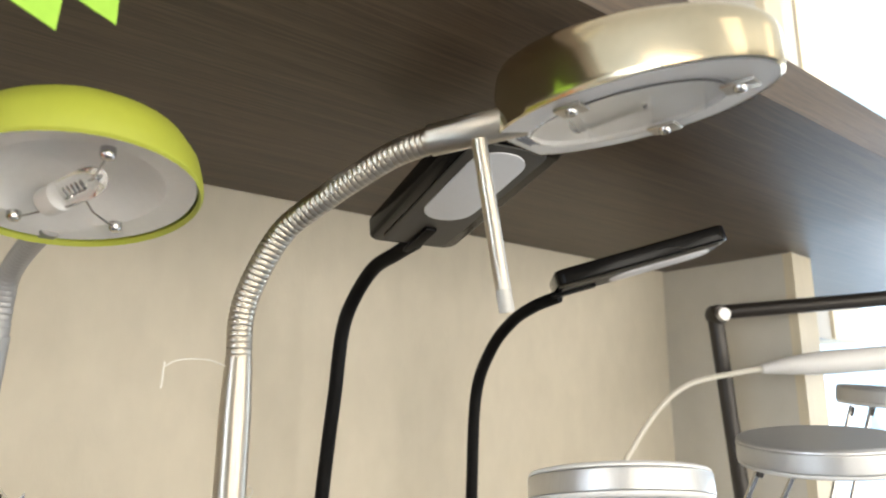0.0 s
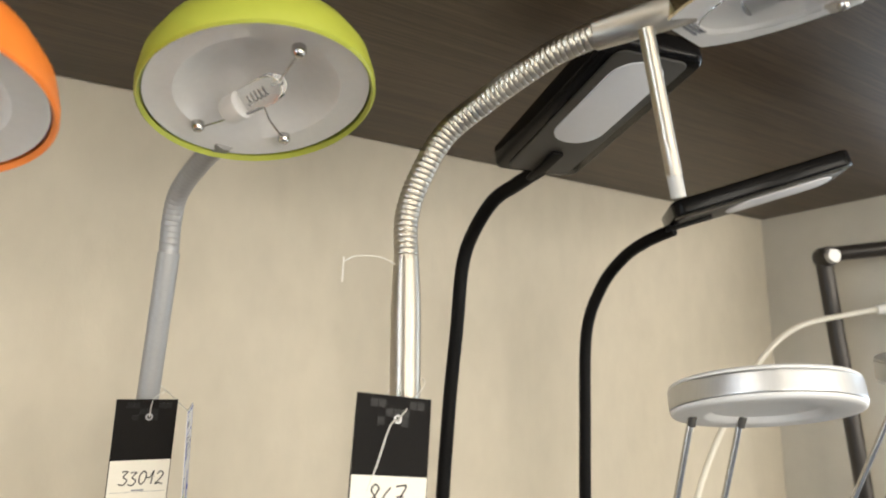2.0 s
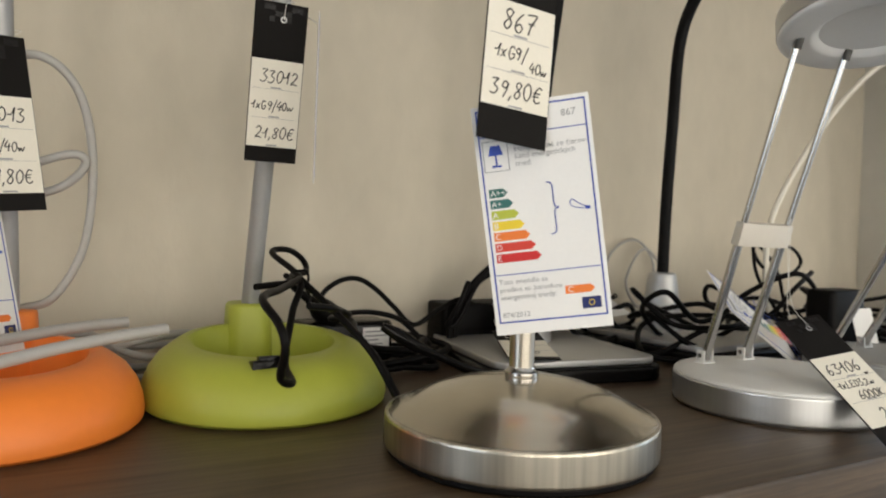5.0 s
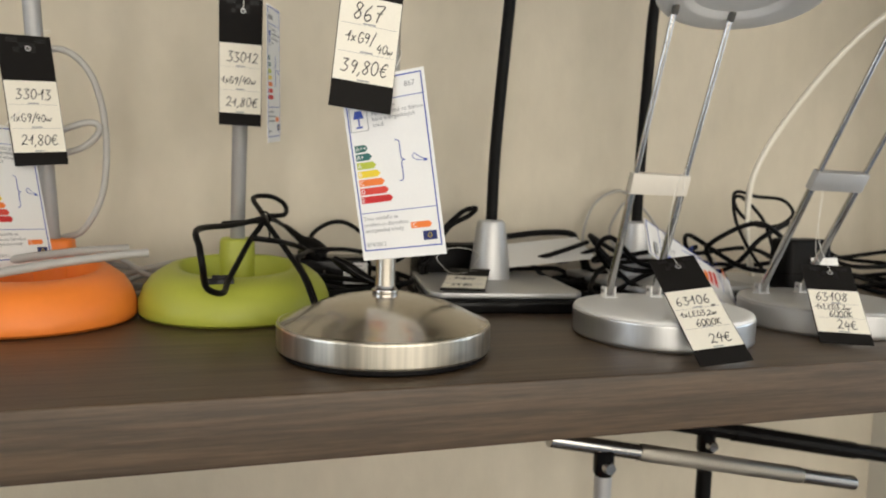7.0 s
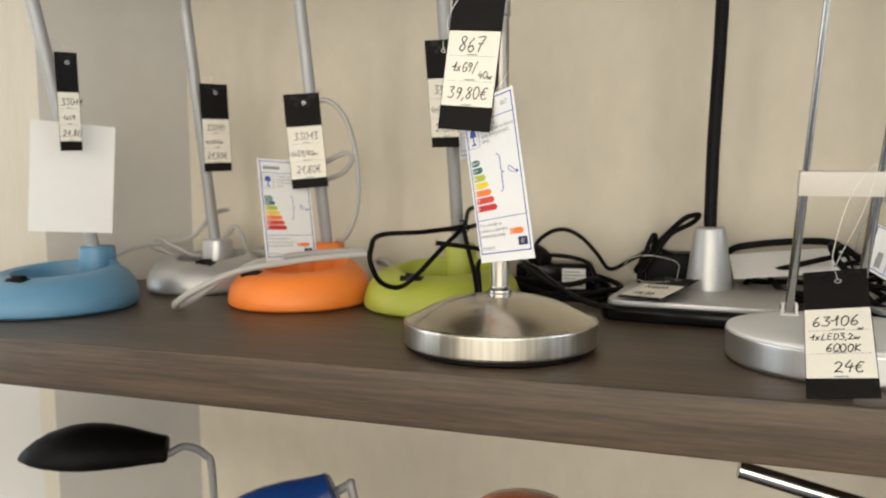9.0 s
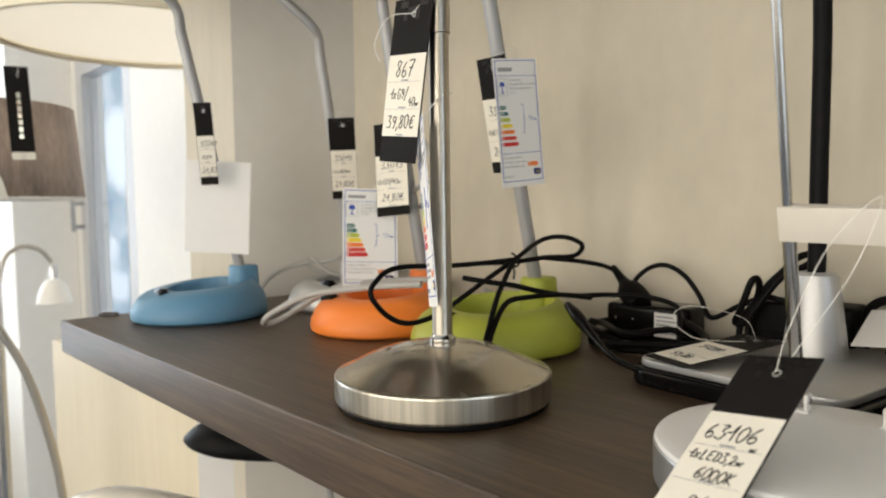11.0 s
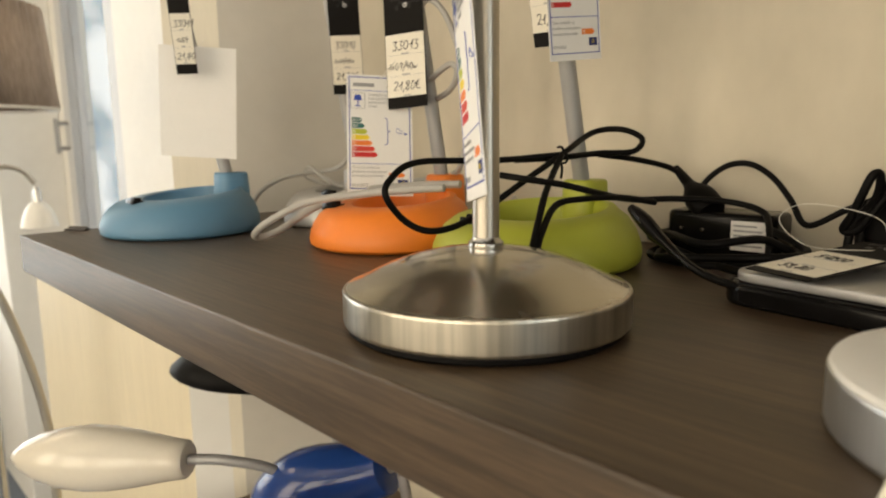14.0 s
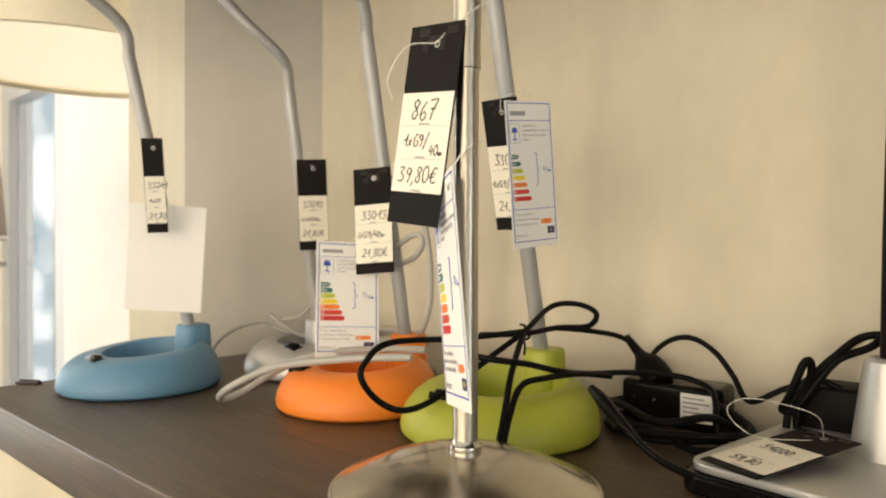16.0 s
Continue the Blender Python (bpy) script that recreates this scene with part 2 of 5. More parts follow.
def gooseneck(pts, radius, pitch=0.0042, seg=16):
    """A tube with the close ridges of a flexible metal neck."""
    p = spline(pts, 40)
    length = sum((b - a).length for a, b in zip(p, p[1:]))
    n = int(length / pitch) * 6
    acc, s, j = [], 0.0, 0
    cum = [0.0]
    for a, b in zip(p, p[1:]):
        cum.append(cum[-1] + (b - a).length)
    for i in range(n + 1):
        s = length * i / n
        while j < len(cum) - 2 and cum[j + 1] < s:
            j += 1
        t = (s - cum[j]) / max(cum[j + 1] - cum[j], 1e-9)
        acc.append(p[j].lerp(p[j + 1], t))
    ridge = (1.0, 1.004, 1.004, 1.0, 0.988, 0.955)
    return tube(acc, lambda t: radius * ridge[round(t * n) % 6], seg)


def slab(outline, z0, z1, bevel=0.0, seg=3):
    """An upright prism over a closed outline of (x, y)."""
    bm = bmesh.new()
    low = [bm.verts.new((x, y, z0)) for x, y in outline]
    f = bm.faces.new(low)
    top = bmesh.ops.extrude_face_region(bm, geom=[f])
    bmesh.ops.translate(bm, vec=(0, 0, z1 - z0), verts=[v for v in top["geom"] if isinstance(v, bmesh.types.BMVert)])
    if bevel:
        rim = [e for e in bm.edges if abs(e.verts[0].co.z - e.verts[1].co.z) < 1e-7]
        bmesh.ops.bevel(bm, geom=rim, offset=bevel, segments=seg, affect="EDGES", profile=0.5)
    return bm


def rounded(w, d, r, n=6):
    """The outline of a rectangle w x d about the origin with round corners."""
    out = []
    for cx, cy, a0 in ((w / 2 - r, d / 2 - r, 0), (-w / 2 + r, d / 2 - r, 90), (-w / 2 + r, -d / 2 + r, 180), (w / 2 - r, -d / 2 + r, 270)):
        for k in range(n + 1):
            a = radians(a0 + 90 * k / n)
            out.append((cx + r * math.cos(a), cy + r * math.sin(a)))
    return out


def moved(bm, m):
    bmesh.ops.transform(bm, matrix=m, verts=bm.verts)
    return bm


def joined(*bms):
    me = bpy.data.meshes.new("join")
    out = bmesh.new()
    for b in bms:
        b.to_mesh(me)
        out.from_mesh(me)
        b.free()
    bpy.data.meshes.remove(me)
    return out


def face_on(bl, br, tl):
    """The pose of a flat card by three corners (x across, z up it, its face towards -y), with its width and height."""
    bl, br, tl = Vector(bl), Vector(br), Vector(tl)
    w, h = (br - bl).length, (tl - bl).length
    x, z = (br - bl) / w, (tl - bl) / h
    out, side = (x + z).normalized(), (x - z).normalized()
    x, z = (out + side).normalized(), (out - side).normalized()
    m = Matrix((x, z.cross(x), z)).transposed().to_4x4()
    m.translation = (br + tl) / 2 - x * w / 2 - z * h / 2
    return m, w, h


def card(x0, x1, z0, z1, y0, y1):
    return box(x0, x1, y0, y1, z0, z1)


# Pen strokes of one hand, in a box about 0.6 wide and 1 high.
PEN = {
    "0": (((0.32, 1), (0.08, 0.7), (0.1, 0.2), (0.32, 0), (0.54, 0.35), (0.5, 0.8), (0.28, 0.98)),),
    "1": (((-0.08, 0.5), (0.14, 0.47), (0.26, 0.6), (0.40, 0.97), (0.36, 0.5), (0.34, 0)),),
    "2": (((0.05, 0.78), (0.25, 1), (0.5, 0.8), (0.35, 0.42), (0.05, 0.05), (0.3, 0.1), (0.62, 0.02)),),
    "3": (((0.06, 0.95), (0.5, 0.96), (0.24, 0.6), (0.55, 0.36), (0.36, 0.02), (0.0, 0.08)),),
    "4": (((0.3, 1), (0.04, 0.42), (0.6, 0.44)), ((0.45, 0.72), (0.42, 0.4), (0.38, -0.05))),
    "5": (((0.58, 1), (0.18, 0.97), (0.1, 0.58), (0.45, 0.55), (0.5, 0.2), (0.25, 0), (0.0, 0.1))),
    "6": (((0.46, 1), (0.16, 0.62), (0.08, 0.2), (0.3, 0), (0.52, 0.2), (0.36, 0.46), (0.12, 0.3)),),
    "7": (((0.04, 0.92), (0.3, 0.97), (0.6, 0.95), (0.34, 0.45), (0.24, -0.06)), ((0.14, 0.5), (0.52, 0.52))),
    "8": (((0.5, 0.86), (0.26, 1), (0.12, 0.76), (0.48, 0.32), (0.3, 0), (0.08, 0.2), (0.36, 0.58), (0.52, 0.88)),),
    "9": (((0.5, 0.86), (0.22, 0.98), (0.1, 0.66), (0.38, 0.55), (0.52, 0.9), (0.46, 0.4), (0.3, -0.02)),),
    ",": (((0.14, 0.1), (0.1, -0.04), (0.02, -0.22)),),
    "/": (((0.46, 1.25), (0.24, 0.5), (0.04, -0.3)),),
    "x": (((0.06, 0.62), (0.46, 0.04)), ((0.48, 0.66), (0.02, 0.0))),
    "G": (((0.5, 0.86), (0.2, 1), (0.05, 0.5), (0.24, 0.02), (0.54, 0.2), (0.52, 0.46), (0.3, 0.44)),),
    "w": (((0, 0.46), (0.12, 0.03), (0.3, 0.4), (0.46, 0.03), (0.68, 0.5)),),
    "L": (((0.14, 1), (0.1, 0.4), (0.08, 0.04), (0.5, 0.06)),),
    "E": (((0.52, 0.96), (0.14, 0.9), (0.08, 0.4), (0.12, 0.05), (0.52, 0.06)), ((0.1, 0.5), (0.44, 0.53))),
    "D": (((0.12, 0.95), (0.08, 0.03)), ((0.02, 0.95), (0.46, 0.85), (0.58, 0.4), (0.4, 0.08), (0.06, 0.03))),
    "K": (((0.12, 1), (0.08, 0)), ((0.56, 0.96), (0.14, 0.46), (0.6, 0.0))),
    "€": (((0.6, 0.9), (0.34, 0.98), (0.14, 0.6), (0.16, 0.2), (0.36, 0.0), (0.64, 0.12)), ((0.0, 0.58), (0.5, 0.62)), ((0.0, 0.38), (0.44, 0.42))),
}
hand = random.Random(12)


def handwriting(text, size, x, z, y, parent):
    """Felt-pen characters on a card's face, each one a part."""
    high = size * 0.76
    for ch in text:
        lean, rise, grow = hand.uniform(0.08, 0.2), hand.uniform(-0.05, 0.05), hand.uniform(0.92, 1.06) * high
        strokes = PEN[ch] if isinstance(PEN[ch][0][0], tuple) else (PEN[ch],)
        bms = [tube(spline([(x + (u + lean * v) * grow * 0.92, y, z + (v + rise) * grow) for u, v in st], 5), 0.00024 + size * 0.013, 6) for st in strokes]
        part("handwriting", joined(*bms), INK, parent)
        x += high * {",": 0.28, "w": 0.72, "/": 0.46, "1": 0.54}.get(ch, 0.63)


def words(name, text, size, x, z, y, material, parent, align="LEFT", shear=0.0, squeeze=1.0, bold=0.0):
    """Lettering as a thin mesh on a card's face."""
    c = bpy.data.curves.new(name, "FONT")
    c.body, c.size, c.align_x, c.shear, c.extrude, c.offset, c.resolution_u = text, size, align, shear, 0.00005, bold, 2
    tmp = bpy.data.objects.new(name, c)
    scene.collection.objects.link(tmp)
    bpy.context.view_layer.update()
    me = bpy.data.meshes.new_from_object(tmp.evaluated_get(bpy.context.evaluated_depsgraph_get()))
    bpy.data.objects.remove(tmp)
    bpy.data.curves.remove(c)
    me.transform(Matrix.Translation((x, y, z)) @ Matrix.Rotation(radians(90), 4, "X") @ Matrix.Diagonal((squeeze, 1, 1, 1)))
    me.materials.clear()
    me.materials.append(material)
    ob = new(name, me)
    ob.parent = parent
    return ob


def straight(name, a, b, r, material, parent, seg=16, label=""):
    return part(name, tube([a, b], r, seg), material, parent, label)


# ---- structure ----
TOP, BACK = 1.2538, 0.288


def setting(name, bm, material, label, category, smooth=False):
    return tagged(part(name, bm, material, None, "", smooth), label, category, "", "structure")


setting("floor", box(-4.2, 3.2, -3.2, 1.4, -0.1, 0), FLOOR, "dark slate-blue smooth shop floor", "floor")
setting("ceiling", box(-4.2, 3.2, -3.2, 1.4, 2.8, 2.9), WHITEWALL, "plain white painted shop ceiling", "ceiling")
setting("wall_south", box(-4.2, 3.2, -3.3, -3.2, 0, 2.8), WALL, "plain beige painted shop wall", "wall")
setting("wall_north", box(-0.50, 0.775, BACK, BACK + 0.08, 0, 2.8), WALL, "warm beige painted wall behind the shelves", "wall")
setting("wall_far", joined(box(-1.9, 1.5, 0.47, 0.57, 0, 2.8), box(1.5, 2.6, 0.47, 0.57, 0, 0.6), box(2.6, 3.2, 0.47, 0.57, 0, 2.8), box(-2.46, -1.9, 0.47, 0.57, 2.15, 2.8), box(-4.2, -2.46, 0.47, 0.57, 0, 2.8)), WHITEWALL, "white painted wall beside the glass door", "wall")


def slanted(name, a, b, z0, z1, thick, material, label):
    """A wall between two points of the plan; its body lies to the left of the way from a to b."""
    a, b = Vector((*a, 0)), Vector((*b, 0))
    d = (b - a).normalized()
    n = Vector((-d.y, d.x, 0)) * thick
    return setting(name, slab([(p.x, p.y) for p in (a, b, b + n, a + n)], z0, z1), material, label, "wall")


slanted("wall_west", (-0.592, 0.156), (-0.486, 0.288), 0, 2.8, 0.08, WALLGREY, "grey splayed side wall of the niche")
slanted("trim_west", (-0.602, 0.143), (-0.592, 0.156), 0, 2.8, 0.08, PALECREAM, "narrow cream edge trim of the side wall")
slanted("trim_post", (-0.632, 0.104), (-0.602, 0.143), 1.26, 2.8, 0.08, PALECREAM, "cream upright board at the niche end")
# White instead of the upper post's cream: the daylight on it, put into colour.
slanted("trim_lower", (-0.632, 0.104), (-0.602, 0.143), 0, 1.21, 0.08, WHITEWALL, "upright board below the shelf, whitened for daylight")
slanted("wall_east", (0.757, 0.288), (0.7640, 0.110), 0, 2.8, 0.06, EASTWALL, "pale grey side wall of the niche")
slanted("trim_east", (0.7640, 0.110), (0.7648, 0.098), 0, 2.8, 0.06, CREAM, "narrow cream edge trim of the wall")
setting("wall_panel", box(-1.46, -0.634, 0.118, 0.165, 0, 1.08, 0.002), CREAM, "pale ribbed cream board wall below the shelf", "wall")
setting("column", box(-3.0, -2.52, 0.26, 0.469, 0, 2.8, 0.004), WHITEWALL, "white painted square column beside the door", "column")
setting("wall_west_window", joined(box(-3.9, -3.8, -3.2, -1.6, 0, 2.8), box(-3.9, -3.8, -1.6, 0.469, 0, 0.35), box(-3.9, -3.8, -1.6, 0.469, 2.4, 2.8)), WHITEWALL, "white wall round the shop window", "wall")
setting("wall_east_window", joined(box(2.6, 2.7, -3.2, -1.2, 0, 2.8), box(2.6, 2.7, -1.2, 0.469, 0, 0.5), box(2.6, 2.7, -1.2, 0.469, 2.6, 2.8)), WHITEWALL, "white wall round the side window", "wall")


def window(name, label, x, y0, y1, z0, z1, bars, face):
    w = thing(name, Matrix.Translation((x, (y0 + y1) / 2, z0)), label, "window")
    w["kind"] = "structure"
    h, hw = z1 - z0, (y1 - y0) / 2
    part("window_frame", joined(box(-0.04, 0.04, -hw, hw, 0, 0.06), box(-0.04, 0.04, -hw, hw, h - 0.06, h), box(-0.04, 0.04, -hw, -hw + 0.06, 0.06, h - 0.06), box(-0.04, 0.04, hw - 0.06, hw, 0.06, h - 0.06)), WHITEP, w, smooth=False)
    for b in bars:
        part("mullion", box(-0.035, 0.035, b - 0.025, b + 0.025, 0.06, h - 0.06, 0.004), WHITEP, w, smooth=False)
    setting("backdrop", box(x + face * 0.5, x + face * 0.52, y0 - 0.8, y1 + 0.8, z0 - 0.6, z1 + 0.6), OUTSIDE, "bright daylit street outside the window", "backdrop")
    return w


window("window_1", "wide shop window with white frame", -3.85, -1.6, 0.469, 0.35, 2.4, (-0.35, 0.35), -1)
window("window_2", "bright side window with white frame", 2.65, -1.2, 0.469, 0.5, 2.6, (0.1, 0.5), 1)

door = thing("door_1", Matrix.Translation((-2.18, 0.5, 0)), "white framed glass door lit by daylight", "door")
door["kind"] = "structure"
part("door_frame", joined(box(-0.28, -0.21, -0.03, 0.03, 0, 2.15), box(0.21, 0.28, -0.03, 0.03, 0, 2.15), box(-0.21, 0.21, -0.03, 0.03, 2.03, 2.15), box(-0.21, 0.21, -0.03, 0.03, 0, 0.16), box(-0.21, 0.21, -0.03, 0.03, 1.86, 1.92)), mat("grey_door_frame", (0.50, 0.51, 0.53), 0.4), door, smooth=False)
part("door_handle", joined(box(-0.250, -0.238, -0.075, -0.062, 1.30, 1.42, 0.004), box(-0.250, -0.238, -0.065, -0.03, 1.31, 1.325), box(-0.250, -0.238, -0.065, -0.03, 1.395, 1.41)), GREYTUBE, door)
pane = part("pane", box(-0.21, 0.21, -0.004, 0.004, 0.16, 2.03), GLASS, door, smooth=False)
pane.visible_shadow = False
setting("backdrop_door", box(-2.8, -1.7, 0.9, 0.92, 0, 2.4), OUTSIDE, "bright daylit street behind the door", "backdrop")

shelf = tagged(part("shelf_board", box(-0.550, 1.25, -0.085, BACK - 0.003, TOP - 0.0365, TOP, 0.0018, 3), OAK), "thick grey-brown laminate shelf board with visible grain", "shelf", "shelf boards")
upper = tagged(part("shelf_board", box(-0.62, 1.35, -0.12, BACK - 0.003, 1.748, 1.786, 0.0012), OAK), "dark grey-brown laminate shelf board overhead", "shelf", "shelf boards")
lower = tagged(part("shelf_board", box(-0.556, 1.25, -0.090, BACK - 0.003, 0.854, 0.89, 0.0012), OAK), "grey-brown laminate shelf board below", "shelf", "shelf boards")


# ---- lamps on the shelf ----
def nickel_lamp():
    """The nickel gooseneck lamp with a round head over the shelf's edge."""
    t = thing("desk_lamp", Matrix.Translation((0, 0, 1.25)), "brushed nickel gooseneck desk lamp with round base", "desk lamp")
    part("rubber_foot", lathe([(0, 0.0045), (0.0665, 0.0045), (0.0675, 0.0055), (0.0675, 0.0082), (0, 0.0082)], 72), BLACKM, t, "black rubber foot ring")
    part("base_rim", lathe([(0.0665, 0.0078), (0.0688, 0.0082), (0.0692, 0.0092), (0.0692, 0.0100), (0.0692, 0.0222), (0.0692, 0.0230), (0.0688, 0.0238), (0.0680, 0.0241), (0.067, 0.0243)], 96), RIM, t, "brushed steel rim with reflection bands in its colour")
    part("base_dome", lathe([(0.0674, 0.0243), (0.0668, 0.0246), (0.0655, 0.0251), (0.060, 0.0275), (0.050, 0.0325), (0.038, 0.0370), (0.024, 0.0403), (0.010, 0.0418), (0, 0.042)], 96), STEELDOME, t, "polished nickel dome")
    part("collar", lathe([(0, 0.0415), (0.0082, 0.0415), (0.0086, 0.0425), (0.0086, 0.0445), (0.0072, 0.0455), (0.0066, 0.047)], 40), CHROME, t)
    part("stem", lathe([(0.0064, 0.046), (0.0064, 0.235), (0.0074, 0.2355), (0.0074, 0.30), (0.0066, 0.318), (0.0062, 0.325), (0.0, 0.325)], 40), STEEL, t)
    path = [(0, 0, 0.324), (0, 0, 0.345), (0.003, -0.006, 0.363), (0.0107, -0.019, 0.3850), (0.0222, -0.038, 0.3990), (0.0320, -0.057, 0.4090), (0.0396, -0.072, 0.4154), (0.048, -0.088, 0.419)]
    part("gooseneck", gooseneck(path, 0.0061, 0.0028, 20), STEEL, t)
    straight("sleeve", (0.0475, -0.0872, 0.4188), (0.0735, -0.1215, 0.4245), 0.0072, STEEL, t, 28)
    part("handle_rod", tube([(0.059, -0.107, 0.416), (0.0732, -0.1055, 0.352)], 0.0034, 16), STEEL, t)
    part("rod_tip", tube([(0.0732, -0.1055, 0.352), (0.0757, -0.105, 0.3425)], 0.0033, 16), mat("clear_tip", (0.48, 0.47, 0.44), 0.12), t, "clear plastic tip")
    head = Matrix.Translation((0.0885, -0.1600, 0.4170)) @ Matrix.Rotation(math.atan2(-0.988, 0.154), 4, "Z")

    def cut(bm, flat):
        """Cuts the neck end of the oval head flat."""
        for v in bm.verts:
            v.co.x = max(v.co.x, -flat)
            v.co.z *= 1.30 - 4.3 * (v.co.x + 0.0515) if v.co.z > 0.001 else 1.0
        bmesh.ops.dissolve_degenerate(bm, dist=1e-6, edges=bm.edges)
        return moved(bm, head)

    sx, sy = 0.978, 0.472
    shell = [(0.0615, 0.0), (0.0628, 0.0008), (0.063, 0.004), (0.063, 0.0165), (0.0618, 0.0215), (0.0585, 0.0255), (0.052, 0.0285), (0.035, 0.0308), (0, 0.0315)]
    sh = part("shade", cut(lathe(shell, 96, sx, sy), 0.0515), BRASSY, t, "satin nickel shell")
    part("reflector", cut(lathe([(0.0618, 0.0004), (0.044, 0.0005), (0.0428, 0.0018), (0.030, 0.0030), (0, 0.0034)], 88, sx, sy), 0.0511), REFLECTOR, sh, "white inner plate")
    gl = part("cover_glass", cut(lathe([(0, -0.0012), (0.043, -0.0012), (0.0434, -0.0008), (0.043, -0.0004), (0, -0.0004)], 64, sx, sy), 0.047), GLASS, sh, "clear glass disc")
    gl.visible_shadow = False
    for cx, cy in ((0.008, 0.0210), (-0.010, -0.0205), (0.0455, 0.0033)):
        c = Vector((cx, cy, -0.0012))
        part("clip", moved(box(c.x - 0.006, c.x + 0.006, c.y - 0.004, c.y + 0.004, c.z - 0.001, c.z + 0.0004, 0.0004), head), STEEL, sh)
        part("screw", moved(lathe([(0, -0.003), (0.0018, -0.0026), (0.0026, -0.0012), (0.0026, 0.001)], 16), head @ Matrix.Translation(c)), CHROME, sh)
    part("bulb", moved(tube([(-0.022, 0, 0.003), (0.010, 0, 0.003)], lambda s: 0.0045 if s < 0.9 else 0.003, 16), head), GLASS, sh)
    for k in range(3):
        part("print_bar", moved(box(-0.0465 + k * 0.0022, -0.0455 + k * 0.0022, -0.008, 0.002, -0.0004, 0.0003), head), GREYINK, sh)
    return t


def ring_lamp(label, at, material, stem_top, head_at, tilt, rx=0.0735, ry=0.0755, cup=0.050, turn=0.0, stem_mat=GREYTUBE, switch=None):
    """A coloured plastic lamp: a swollen ring as foot, a leaning grey tube, a short gooseneck and a domed head."""
    t = thing("desk_lamp", Matrix.Translation((at[0], at[1], TOP)), label, "desk lamp", "ring-foot desk lamps")
    loc = lambda p: Vector(p) - Vector((at[0], at[1], TOP))
    prof = [(0.0, 0.0), (0.064, 0.0), (0.070, 0.001), (0.0728, 0.004), (0.0735, 0.009), (0.0725, 0.017), (0.0695, 0.026), (0.0645, 0.034), (0.0580, 0.0395), (0.0520, 0.0420), (0.0470, 0.0424), (0.0440, 0.0408), (0.0427, 0.037), (0.0415, 0.022), (0.041, 0.010), (0.0, 0.009)]
    base = lathe(prof, 72, rx / 0.0735, ry / 0.0735, lambda i: 0.010 if i > 10 else (0.006 if i > 8 else 0.0))
    rise = lambda y: 0.89 + 0.15 * y / ry
    for v in base.verts:
        v.co.z *= rise(v.co.y)
    moved(base, Matrix.Rotation(turn, 4, "Z"))
    part("foot_ring", base, material, t)
    c = Matrix.Rotation(turn, 4, "Z") @ Vector((0, cup, 0))
    block = slab(rounded(0.034, 0.036, 0.0125), 0.008, 0.0565, 0.003)
    for v in block.verts:
        k = 1 - 2.6 * (v.co.z - 0.008)
        v.co.x, v.co.y = v.co.x * k, (v.co.y + 0.003) * k
    part("socket_cup", moved(block, Matrix.Translation(c) @ Matrix.Rotation(turn, 4, "Z")), material, t)
    if switch:
        part("switch", moved(joined(box(-0.010, 0.010, -0.0055, 0.0055, -0.005, 0.0016, 0.001), box(-0.006, 0.006, -0.0035, 0.0035, 0.0, 0.004, 0.001)), Matrix.Translation((switch[0], switch[1], 0.0422 * rise(switch[1]))) @ Matrix.Rotation(radians(-8), 4, "X")), BLACKP, t, "black rocker switch")
    lo, hi = Vector((c.x, c.y, 0.046)), loc(stem_top)
    straight("stem", lo, hi, 0.0063, stem_mat, t, 28)
    d = (hi - lo).normalized()
    hd = loc(head_at)
    m = Matrix.Translation(hd) @ Matrix.Rotation(radians(tilt), 4, "X")
    back = m @ Vector((0, 0.054, 0.008))
    part("gooseneck", gooseneck([hi - d * 0.002, hi + Vector((0, -0.002, 0.020)), hi + Vector((0.001, -0.014, 0.035)), (hi + Vector((0.003, -0.034, 0.043))).lerp(back, 0.35), back], 0.0058, 0.0036, 16), GREYTUBE, t)
    sh = part("shade", moved(lathe([(0.0585, 0.0022), (0.0600, 0.0), (0.0612, 0.0012), (0.0612, 0.005), (0.0590, 0.0145), (0.0530, 0.0235), (0.0430, 0.030), (0.0280, 0.0345), (0.0120, 0.0365), (0, 0.037)], 72, 0.85, 1.0), m), material, t)
    part("reflector", moved(lathe([(0.0590, 0.0035), (0.0560, 0.0045), (0.0440, 0.0052), (0.0360, 0.012), (0.0220, 0.018), (0, 0.020)], 64, 0.83, 1.0), m), REFLECTOR, sh, "white inner reflector")
    bm_ = m @ Matrix.Translation((-0.003, 0.012, 0.006)) @ Matrix.Rotation(radians(-62), 4, "Z") @ Matrix.Rotation(radians(84), 4, "Y")
    gb = part("bulb", moved(lathe([(0.0055, -0.002), (0.0066, 0.0), (0.0068, 0.016), (0.0060, 0.021), (0.0035, 0.0245), (0, 0.0255)], 28), bm_), GLASS, sh, "clear capsule bulb")
    gb.visible_shadow = False
    part("bulb_socket", moved(lathe([(0, -0.010), (0.0062, -0.010), (0.0068, -0.008), (0.0068, -0.001), (0.0050, 0.0), (0, 0.0005)], 22), bm_), WHITEP, sh)
    part("filament", moved(tube([(0.0015 * math.cos(k * 1.1), 0.0015 * math.sin(k * 1.1), 0.004 + 0.0004 * k) for k in range(30)], 0.00035, 5), bm_), CHROME, sh)
